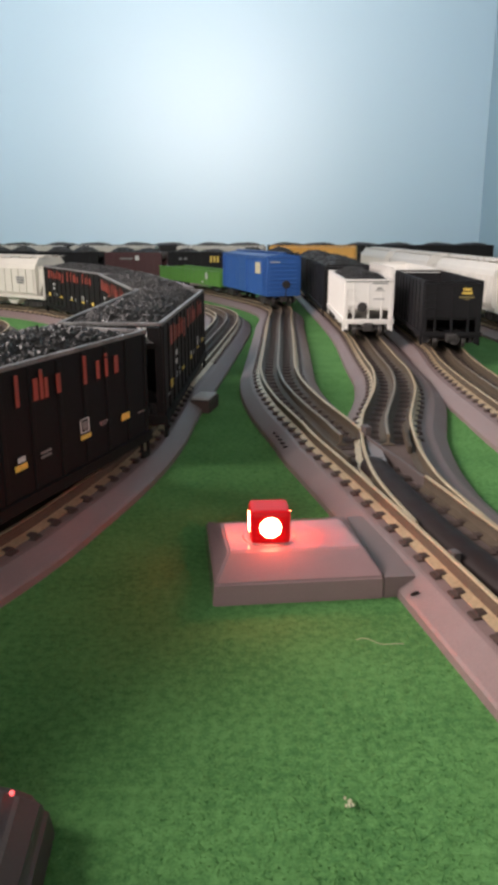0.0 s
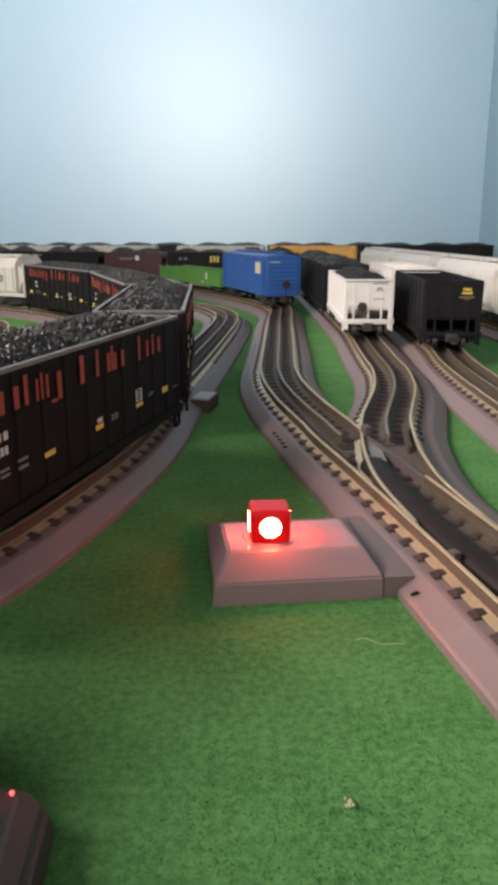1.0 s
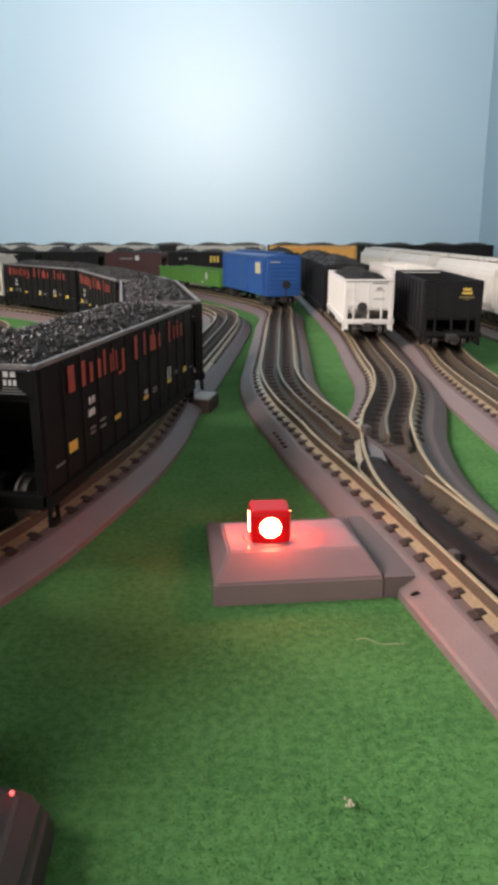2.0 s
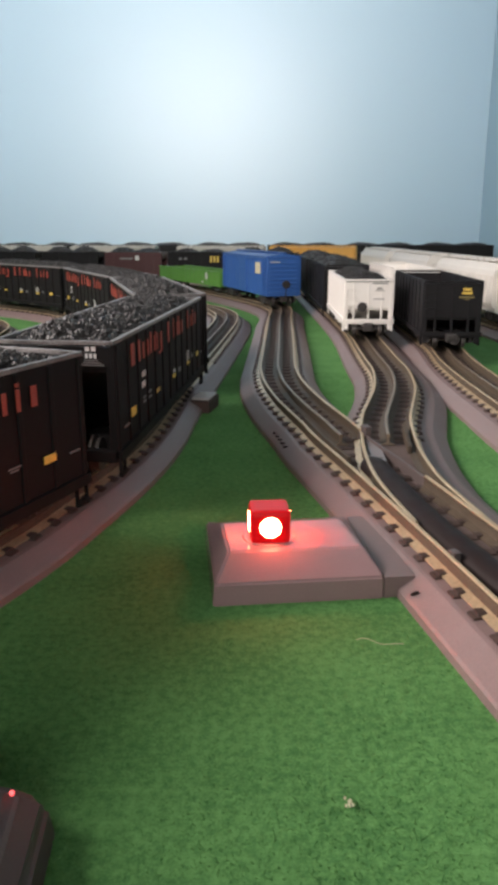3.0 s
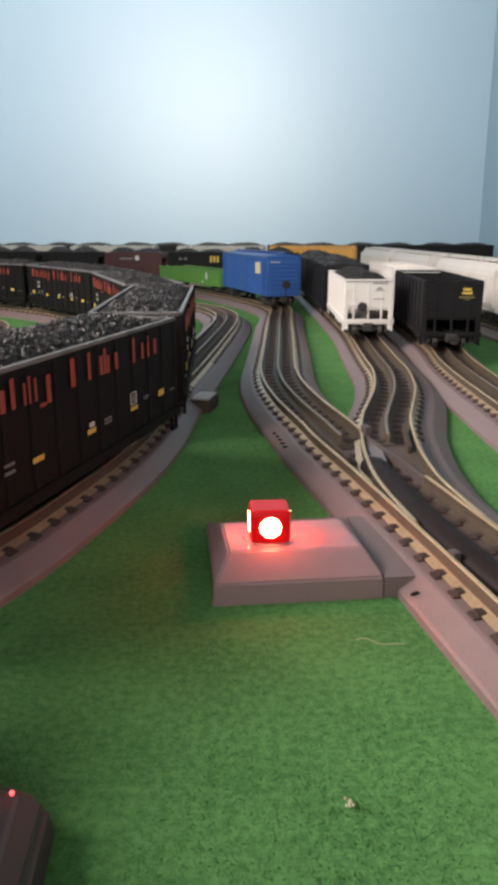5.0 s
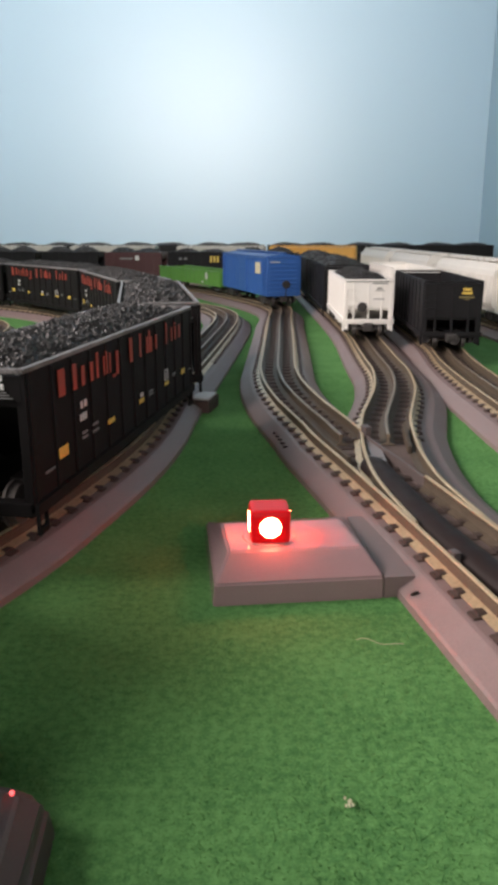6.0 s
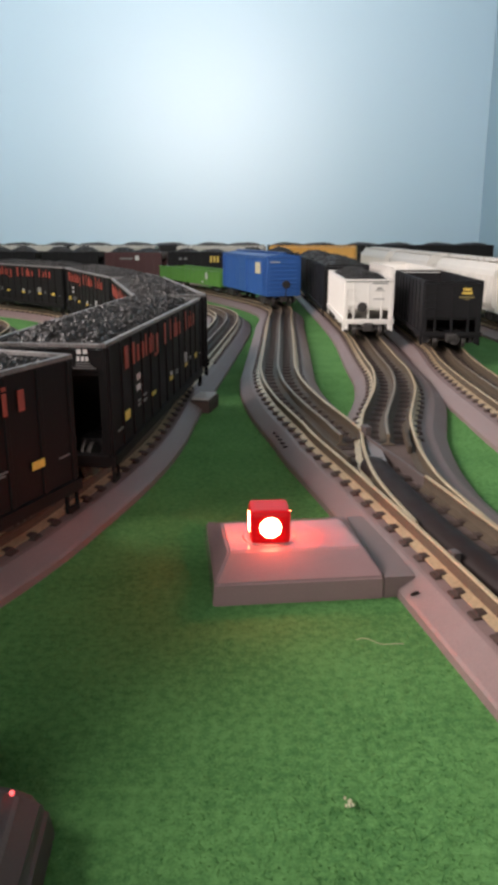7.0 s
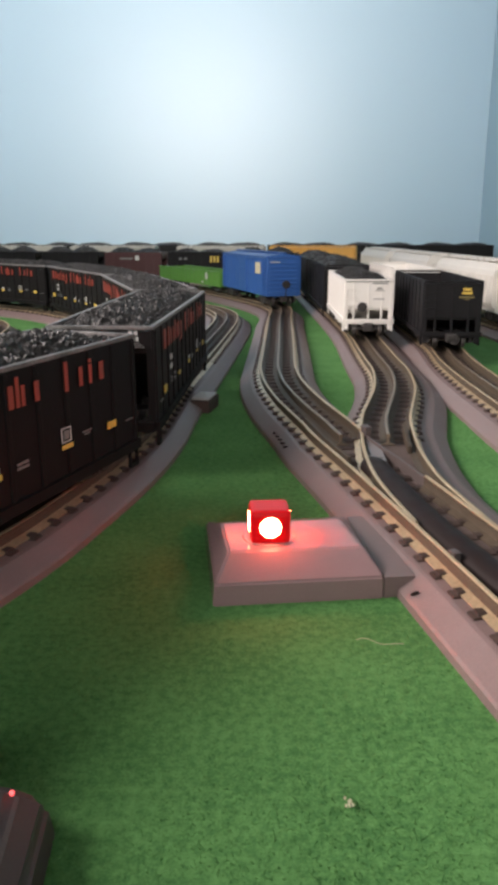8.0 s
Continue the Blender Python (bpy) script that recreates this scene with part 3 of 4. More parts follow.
            bars(car, "data_panel", along(sq[4:]), side, y, GREYL, "grey data panel")
        for sx in (-1, 1):
            big = [(0.0158, 0.0178, 0.0640, 0.0662), (0.0188, 0.0208, 0.0640, 0.0662), (0.0157, 0.0169, 0.0606, 0.0628), (0.0178, 0.0190, 0.0606, 0.0628), (0.0199, 0.0211, 0.0606, 0.0628)]
            small = [(0.0152, 0.0220, 0.0593, 0.0597), (0.0146, 0.0232, 0.0582, 0.0586), (0.0136, 0.0246, 0.0571, 0.0575)]
            for items, m, what in ((big, WHITEL, "white number bar"), (small, GREYL, "grey data bar")):
                end_bars(car, "end_number_bar", [(min(sx * a, sx * b), max(sx * a, sx * b), c, d) for a, b, c, d in items], sx * (L - 0.0002), sx, m, what)
    trucks(car, length)
    couplers(car, length)
    return car


def boxcar(label, paint, length=0.262, width=0.057, eave=0.080, peak=0.086, sign=True, ribbed_end=True, group="", roof=None, name="boxcar"):
    """A closed boxcar with a ridged roof, corrugated ends, sliding doors and ladders."""
    car = empty(name, label, "boxcar", group)
    L, W = length / 2, width / 2
    bm = bmesh.new()
    box(bm, -L, L, -W, W, 0.017, eave, 0.0008)
    part("body", bm, paint, car)
    bm = bmesh.new()
    vs = []
    for x in (-L - 0.0015, L + 0.0015):
        vs.append([bm.verts.new((x, y, z)) for y, z in ((-W - 0.0015, eave + 0.0003), (-W - 0.0015, eave + 0.0018), (-W * 0.5, peak - 0.0015), (0, peak), (W * 0.5, peak - 0.0015), (W + 0.0015, eave + 0.0018), (W + 0.0015, eave + 0.0003))])
    bm.faces.new(vs[0])
    bm.faces.new(vs[1][::-1])
    for i in range(7):
        bm.faces.new((vs[0][i], vs[1][i], vs[1][(i + 1) % 7], vs[0][(i + 1) % 7]))
    part("roof", bm, roof or paint, car)
    for i in range(11):
        bm = bmesh.new()
        x = -L + 0.004 + i * (length - 0.008) / 10
        for sy in (-1, 1):
            vs = [bm.verts.new(q) for q in ((x - 0.001, 0, peak + 0.0008), (x + 0.001, 0, peak + 0.0008), (x + 0.001, sy * W, eave + 0.0026), (x - 0.001, sy * W, eave + 0.0026),
                                            (x - 0.001, 0, peak - 0.001), (x + 0.001, 0, peak - 0.001), (x + 0.001, sy * W, eave + 0.001), (x - 0.001, sy * W, eave + 0.001))]
            for q in ((0, 1, 2, 3), (4, 7, 6, 5), (0, 3, 7, 4), (1, 5, 6, 2), (3, 2, 6, 7)):
                bm.faces.new([vs[k] for k in q])
        part("roof_rib", bm, roof or paint, car)
    bm = bmesh.new()
    box(bm, -L, L, -0.005, 0.005, peak + 0.0016, peak + 0.0026)
    for i in range(9):
        x = -L + 0.01 + i * (length - 0.02) / 8
        box(bm, x - 0.001, x + 0.001, -0.004, 0.004, peak - 0.001, peak + 0.0016)
    part("roof_walk", bm, roof or paint, car)
    for sy in (-1, 1):
        bm = bmesh.new()
        box(bm, -0.024, 0.024, sy * (W + 0.0012) - 0.001, sy * (W + 0.0012) + 0.001, 0.020, eave - 0.004, 0.0004)
        for k in range(5):
            z = 0.026 + k * 0.0105
            box(bm, -0.022, 0.022, sy * (W + 0.0022) - 0.0008, sy * (W + 0.0022) + 0.0008, z, z + 0.0014)
        part("sliding_door", bm, paint, car)
        for z in (0.0185, eave - 0.0035):
            bm = bmesh.new()
            box(bm, -0.06, 0.06, sy * (W + 0.001) - 0.0012, sy * (W + 0.001) + 0.0012, z, z + 0.0016)
            part("door_track", bm, paint, car)
        for i in range(9):
            for sx in (-1, 1):
                x = sx * (0.032 + i * (L - 0.036) / 8)
                bm = bmesh.new()
                box(bm, x - 0.0005, x + 0.0005, sy * (W + 0.0004) - 0.0005, sy * (W + 0.0004) + 0.0005, 0.019, eave - 0.002)
                part("side_rib", bm, paint, car)
        for sx in (-1, 1):
            bm = bmesh.new()
            x = sx * (L - 0.008)
            for k in range(7):
                z = 0.022 + k * 0.0085
                box(bm, x - 0.005, x + 0.005, sy * (W + 0.0022) - 0.0004, sy * (W + 0.0022) + 0.0004, z, z + 0.0009)
            for dx in (-0.005, 0.005):
                box(bm, x + dx - 0.0005, x + dx + 0.0005, sy * (W + 0.0016) - 0.001, sy * (W + 0.0016) + 0.001, 0.018, 0.076)
            part("ladder", bm, paint, car)
    for sx in (-1, 1):
        for k in range(8):
            z = 0.024 + k * (eave - 0.032) / 7
            bm = bmesh.new()
            prism(bm, [(-0.0008, z - 0.0022), (0.0016, z - 0.0008), (0.0016, z + 0.0008), (-0.0008, z + 0.0022)], -W + 0.005, W - 0.005)
            bmesh.ops.transform(bm, matrix=Matrix.Translation((sx * L, 0, 0)) @ Matrix.Diagonal((sx, 1, 1, 1)), verts=bm.verts)
            part("end_rib", bm, paint, car)
        bm = bmesh.new()
        cyl(bm, (sx * (L + 0.001), 0.004, 0.036), (sx * (L + 0.006), 0.004, 0.036), 0.0062, 16)
        cyl(bm, (sx * (L + 0.001), 0.004, 0.014), (sx * (L + 0.0036), 0.004, 0.036), 0.0008, 6)
        part("brake_wheel", bm, TRUCK, car)
    trucks(car, length)
    couplers(car, length)
    return car


def covered_hopper(label, paint, length=0.30, width=0.062, eave=0.069, peak=0.080, group=""):
    """A covered hopper with rounded shoulders, roof hatches, sloped ends and bays."""
    car = empty("covered_hopper", label, "hopper car", group)
    L, W = length / 2, width / 2
    bm = bmesh.new()
    prof = [(-W + 0.004, 0.020), (-W, 0.026), (-W, eave - 0.006), (-W + 0.002, eave), (-W + 0.009, peak - 0.002), (-0.010, peak), (0.010, peak), (W - 0.009, peak - 0.002), (W - 0.002, eave), (W, eave - 0.006), (W, 0.026), (W - 0.004, 0.020)]
    rings = [[bm.verts.new((x, y, z)) for y, z in prof] for x in (-L + 0.018, L - 0.018)]
    bm.faces.new(rings[0])
    bm.faces.new(rings[1][::-1])
    for i in range(len(prof)):
        j = (i + 1) % len(prof)
        bm.faces.new((rings[0][i], rings[1][i], rings[1][j], rings[0][j]))
    part("body", bm, paint, car)
    for i in range(15):
        x = -L + 0.024 + i * (length - 0.048) / 14
        for sy in (-1, 1):
            bm = bmesh.new()
            box(bm, x - 0.001, x + 0.001, sy * (W + 0.0004) - 0.001, sy * (W + 0.0004) + 0.001, 0.026, eave - 0.007)
            part("side_rib", bm, paint, car)
    for i in range(10):
        x = -L + 0.034 + i * (length - 0.068) / 9
        bm = bmesh.new()
        box(bm, x - 0.010, x + 0.010, -0.008, 0.008, peak, peak + 0.0028, 0.0006)
        part("roof_hatch", bm, paint, car)
    for sy in (-1, 1):
        bm = bmesh.new()
        box(bm, -L + 0.01, L - 0.01, sy * 0.019 - 0.003, sy * 0.019 + 0.003, peak + 0.0008, peak + 0.0016)
        for i in range(12):
            x = -L + 0.02 + i * (length - 0.04) / 11
            box(bm, x - 0.0006, x + 0.0006, sy * 0.019 - 0.002, sy * 0.019 + 0.002, peak - 0.003, peak + 0.0008)
        part("running_board", bm, paint, car)
        bm = bmesh.new()
        box(bm, -L, L, sy * (W - 0.001) - 0.0016, sy * (W - 0.001) + 0.0016, 0.017, 0.0215)
        part("side_sill", bm, paint, car)
        bars(car, "data_bar", [(-L + 0.045, -L + 0.065, 0.048, 0.0505), (-L + 0.045, -L + 0.065, 0.044, 0.0465), (-L + 0.047, -L + 0.063, 0.040, 0.0425), (L - 0.075, L - 0.070, 0.042, 0.045)], sy, W + 0.0012, GREYL, "grey data bar")
    for sx in (-1, 1):
        bm = bmesh.new()
        for sy in (-1, 1):
            box(bm, sx * (L - 0.003) - 0.0015, sx * (L - 0.003) + 0.0015, sy * (W - 0.004) - 0.0015, sy * (W - 0.004) + 0.0015, 0.018, eave)
        box(bm, sx * (L - 0.003) - 0.0015, sx * (L - 0.003) + 0.0015, -W + 0.004, W - 0.004, eave - 0.003, eave)
        box(bm, sx * (L - 0.006) - 0.006, sx * (L - 0.006) + 0.006, -W + 0.002, W - 0.002, 0.016, 0.020)
        part("end_frame", bm, paint, car)
        bm = bmesh.new()
        prism(bm, [(-0.0, eave - 0.002), (0.016, eave - 0.012), (-0.0, 0.022)], -W + 0.006, W - 0.006)
        bmesh.ops.transform(bm, matrix=Matrix.Translation((sx * (L - 0.0185), 0, 0)) @ Matrix.Diagonal((sx, 1, 1, 1)), verts=bm.verts)
        part("slope_sheet", bm, paint, car)
    for i in range(3):
        x = (i - 1) * 0.062
        bm = bmesh.new()
        prism(bm, [(x - 0.026, 0.022), (x + 0.026, 0.022), (x + 0.008, 0.0065), (x - 0.008, 0.0065)], -W + 0.008, W - 0.008)
        part("hopper_bay", bm, paint, car)
    trucks(car, length)
    couplers(car, length)
    return car


def gondola(label, paint, length=0.33, width=0.062, rim=0.052):
    """A low-sided gondola with side posts."""
    car = empty("gondola_car", label, "gondola car")
    L, W = length / 2, width / 2
    for sy in (-1, 1):
        bm = bmesh.new()
        box(bm, -L, L, sy * W - 0.001, sy * W + 0.001, 0.014, rim)
        box(bm, -L, L, sy * W - 0.002, sy * W + 0.002, rim, rim + 0.002)
        part("side_panel", bm, paint, car)
        for i in range(15):
            x = -L + 0.004 + i * (length - 0.008) / 14
            bm = bmesh.new()
            box(bm, x - 0.0008, x + 0.0008, sy * (W + 0.0012) - 0.0006, sy * (W + 0.0012) + 0.0006, 0.016, rim - 0.001)
            part("side_post", bm, paint, car)
        bars(car, "emblem", [(L - 0.068, L - 0.058, 0.026, 0.037), (L - 0.066, L - 0.060, 0.0375, 0.0395), (L - 0.088, L - 0.078, 0.018, 0.021)], sy, W + 0.0022, WHITEL, "pale square emblem")
    for sx in (-1, 1):
        bm = bmesh.new()
        box(bm, sx * L - 0.001, sx * L + 0.001, -W + 0.001, W - 0.001, 0.014, rim)
        part("end_panel", bm, paint, car)
    bm = bmesh.new()
    box(bm, -L + 0.001, L - 0.001, -W + 0.001, W - 0.001, 0.014, 0.017)
    part("deck", bm, paint, car)
    trucks(car, length)
    couplers(car, length)
    return car


def on_track(path, s, length, flip=False):
    """The pose of a car whose middle is at s, carried by its two trucks."""
    a, b = path.at(s - length * 0.38), path.at(s + length * 0.38)
    d = (b - a) * (-1 if flip else 1)
    c = (a + b) / 2
    return Matrix.Translation((c[0], c[1], TOP)) @ Matrix.Rotation(math.atan2(d[1], d[0]), 4, "Z")


# the coal train
PITCH, SPEED, CAR = 0.2748, 0.0666, 0.2510
S_B = P_TRAIN.near_y(0.3663) - 0.1235 - 3.5 * SPEED
coal_car = hopper("black open hopper car heaped with coal, orange lettering bars", CAR, 0.0580, 0.0690, group="coal train cars")
train = [(coal_car, S_B)]
# car -2 stays out of view; added so the train shades the near left
for k in (-2, -1, 1, 2, 3, 4):
    train.append((copy_thing(coal_car, Matrix()), S_B + k * PITCH))
lead = covered_hopper("cream covered hopper car leading the coal train", CREAM)
train.append((lead, S_B + 4 * PITCH + 0.296))

# standing cars
def at_x(path, x):
    return float(np.interp(x, path.q[:, 0], path.s))


def open_end(car, length, width, rim, paint, sx, posts, base=0.0175):
    """The framed end under the closed panel: posts, cross sill, grab irons, brake wheel, hanging steps."""
    L, W = length / 2, width / 2
    for y in posts:
        bm = bmesh.new()
        box(bm, sx * (L - 0.0012) - 0.0012, sx * (L - 0.0012) + 0.0014, y - 0.0011, y + 0.0011, base + 0.004, rim - 0.003, 0.0003)
        part("end_post", bm, paint, car)
    bm = bmesh.new()
    box(bm, sx * (L - 0.001) - 0.002, sx * (L - 0.001) + 0.002, -W, W, base, base + 0.004, 0.0005)
    part("cross_sill", bm, paint, car)
    for k in range(4):
        z = rim - 0.012 - k * 0.0085
        bm = bmesh.new()
        y = sx * -0.020
        box(bm, sx * (L + 0.0008) - 0.0004, sx * (L + 0.0008) + 0.0004, y - 0.006, y + 0.006, z, z + 0.0008)
        for e in (-0.006, 0.006):
            box(bm, sx * L - 0.0005, sx * (L + 0.001) + 0.0002, y + e - 0.0004, y + e + 0.0004, z, z + 0.0008)
        part("grab_iron", bm, paint, car)
    for sy in (-1, 1):
        bm = bmesh.new()
        box(bm, sx * (L - 0.001) - 0.0012, sx * (L - 0.001) + 0.0012, sy * (W - 0.0025) - 0.0022, sy * (W - 0.0025) + 0.0022, base - 0.008, base + 0.0005, 0.0004)
        part("corner_step", bm, paint, car)


def brake_wheel(car, x, y, z, sx):
    bm = bmesh.new()
    bmesh.ops.create_cone(bm, cap_ends=True, segments=24, radius1=0.0056, radius2=0.0050, depth=0.0018, matrix=Matrix.Translation((x + sx * 0.004, y, z)) @ Matrix.Rotation(math.pi / 2, 4, "Y"))
    for k in range(3):
        a = k * math.pi / 3
        d = Vector((0, math.cos(a), math.sin(a))) * 0.0052
        c = Vector((x + sx * 0.0052, y, z))
        cyl(bm, c - d, c + d, 0.0006, 6)
    cyl(bm, (x, y, z), (x + sx * 0.004, y, z), 0.0012, 8)
    part("brake_wheel", bm, TRUCK, car, "dark round brake wheel")


s = P_WHITE.near_y(0.872)
white_hopper = hopper("white two-bay hopper car loaded with coal on the siding", 0.205, 0.0545, 0.0665, WHITE, 7, True, False, 8, WHITE, 1700, 0.013, drop=0.0325, sill=0.0175)
open_end(white_hopper, 0.205, 0.0545, 0.0665, WHITE, 1, (-0.0257, -0.0170, 0.0, 0.0150, 0.0257))
brake_wheel(white_hopper, 0.1025, -0.0075, 0.0355, 1)
end_bars(white_hopper, "data_bar", ((0.0035, 0.0210, 0.0612, 0.0624), (0.0090, 0.0150, 0.0555, 0.0573), (0.0065, 0.0175, 0.0535, 0.0542), (0.0055, 0.0185, 0.0440, 0.0449)), 0.1024, 1, GREYL, "grey data bar")
white_hopper.matrix_world = on_track(P_WHITE, s + 0.1025, 0.205, True)
dark_hopper = hopper("black hopper car loaded with coal behind the white one", 0.254, 0.062, 0.073, BLACK2, 9, True, False, 10, BLACK2, 900, 0.018, "standing black hopper cars", humps=3)
dark_hopper.matrix_world = on_track(P_WHITE, s + 0.227 + 0.127, 0.254)
copy_thing(dark_hopper, on_track(P_WHITE, s + 0.227 + 0.127 + 0.276, 0.254))
empty_hopper = hopper("empty black hopper car with yellow lettering on its end", 0.215, 0.0575, 0.0705, BLACK2, 3, False, False, 9, BLACK2, drop=0.0375, sill=0.0140)
open_end(empty_hopper, 0.215, 0.0575, 0.0705, BLACK2, 1, (-0.027, -0.017, 0.0, 0.017, 0.027), 0.0140)
brake_wheel(empty_hopper, 0.1075, 0.0035, 0.0105, 1)
end_bars(empty_hopper, "name_bar", ((0.0095, 0.0180, 0.0605, 0.0630), (0.0085, 0.0190, 0.0567, 0.0592)), 0.1074, 1, YELLOW, "yellow lettering bar")
end_bars(empty_hopper, "data_bar", ((0.0060, 0.0215, 0.0530, 0.0546), (0.0115, 0.0165, 0.0512, 0.0521)), 0.1074, 1, mat("faded_yellow", (0.22, 0.17, 0.06), rough=0.5), "faded yellow data bar")
se = P_BLACK.near_y(0.784)
empty_hopper.matrix_world = on_track(P_BLACK, se + 0.1075, 0.215, True)
pale_hopper = hopper("white hopper car standing behind the empty black one", 0.205, 0.0575, 0.072, WHITE, 5, False, False, 8, WHITE)
pale_hopper.matrix_world = on_track(P_BLACK, se + 0.236 + 0.1025, 0.205)
blue = boxcar("bright blue boxcar with corrugated ends standing on its track", BLUE, 0.255, 0.0575, 0.078, 0.084)
bars(blue, "placard", [(-0.100, -0.074, 0.052, 0.070)], 1, 0.0300, mat("placard_cream", (0.62, 0.56, 0.38), (0.5, 0.44, 0.28), rough=0.5, scale=300), "pale square placard")
bars(blue, "placard", [(0.074, 0.100, 0.052, 0.070)], -1, 0.0300, mat("placard_cream", (0.62, 0.56, 0.38), (0.5, 0.44, 0.28), rough=0.5, scale=300), "pale square placard")
end_bars(blue, "data_bar", ((-0.0235, -0.0060, 0.0705, 0.0722),), 0.1294, 1, WHITEL, "white data bar")
sb = P_STEM.near_y(1.245)
blue.matrix_world = on_track(P_STEM, sb + 0.1275, 0.255, True)
green = gondola("light green low-sided gondola car behind the blue boxcar", GREEN, rim=0.041)
green.matrix_world = on_track(P_STEM, sb + 0.278 + 0.165, 0.33, True)
hop = covered_hopper("off-white covered hopper car with roof hatches on the siding", OFFWHITE, group="white covered hopper cars")
sw = P_EAST.near_y(0.985)
hop.matrix_world = on_track(P_EAST, sw + 0.15, 0.30)
for k in range(1, 3):
    copy_thing(hop, on_track(P_EAST, sw + 0.15 + k * 0.322, 0.30))
orange = boxcar("orange boxcar on a storage track at the back", ORANGEC, 0.245, 0.058, 0.073, 0.078)
orange.matrix_world = on_track(P_FAR, at_x(P_FAR, 0.185), 0.245)
maroon = hopper("maroon hopper car loaded with coal at the back", 0.155, 0.058, 0.066, MAROON, 21, True, False, 7, MAROON, 500, 0.020, humps=2)
for sy in (-1, 1):
    bars(maroon, "emblem", [(sy * -0.012 - 0.005, sy * -0.012 + 0.005, 0.046, 0.058)], sy, 0.0321, WHITEL, "white emblem")
    bars(maroon, "name_bar", [(min(sy * 0.0, sy * 0.035), max(sy * 0.0, sy * 0.035), 0.048, 0.052)], sy, 0.0321, GREYL, "pale lettering bar")
maroon.matrix_world = on_track(P_MID, at_x(P_MID, -0.300), 0.155, True)
far_black = hopper("black hopper car with tall yellow lettering bars, coal loaded", 0.155, 0.058, 0.068, BLACK2, 23, True, False, 7, BLACK2, 400, 0.014, humps=2)
for sy in (-1, 1):
    for a in (0.036, 0.045, 0.054):
        bars(far_black, "name_bar", [(min(-sy * a, -sy * (a + 0.005)), max(-sy * a, -sy * (a + 0.005)), 0.042, 0.058)], sy, 0.0321, YELLOW, "yellow lettering bar")
    bars(far_black, "data_bar", [(min(sy * 0.04, sy * 0.048), max(sy * 0.04, sy * 0.048), 0.048, 0.053), (min(sy * 0.026, sy * 0.034), max(sy * 0.026, sy * 0.034), 0.048, 0.053)], sy, 0.0321, GREYL, "grey data bar")
far_black.matrix_world = on_track(P_MID, at_x(P_MID, -0.128), 0.155, True)
stored = hopper("black hopper car loaded with coal on a storage track", 0.155, 0.058, 0.067, BLACK2, 27, True, False, 7, BLACK2, 400, 0.021, "stored coal hopper cars", humps=2)
stored.matrix_world = on_track(P_MID, at_x(P_MID, -0.472), 0.155)
copy_thing(stored, on_track(P_MID, at_x(P_MID, -0.644), 0.155))
copy_thing(stored, on_track(P_MID, at_x(P_MID, 0.045), 0.155))
tall = hopper("black hopper car heaped with coal along the wall", 0.254, 0.064, 0.073, BLACK2, 31, True, False, 10, BLACK2, 300, 0.017, "coal cars along the wall", humps=2)
tall.matrix_world = on_track(P_BACK, 0.212, 0.254)
for k in range(1, 8):
    copy_thing(tall, on_track(P_BACK, 0.212 + k * 0.264, 0.254))
reefer = boxcar("cream boxcar on a storage track at the back", CREAM, 0.255, 0.058, 0.073, 0.077, group="cream boxcars")
reefer.matrix_world = on_track(P_FAR, at_x(P_FAR, -0.40), 0.255)
for x in (-0.685, -0.97, -0.08):
    copy_thing(reefer, on_track(P_FAR, at_x(P_FAR, x), 0.255))


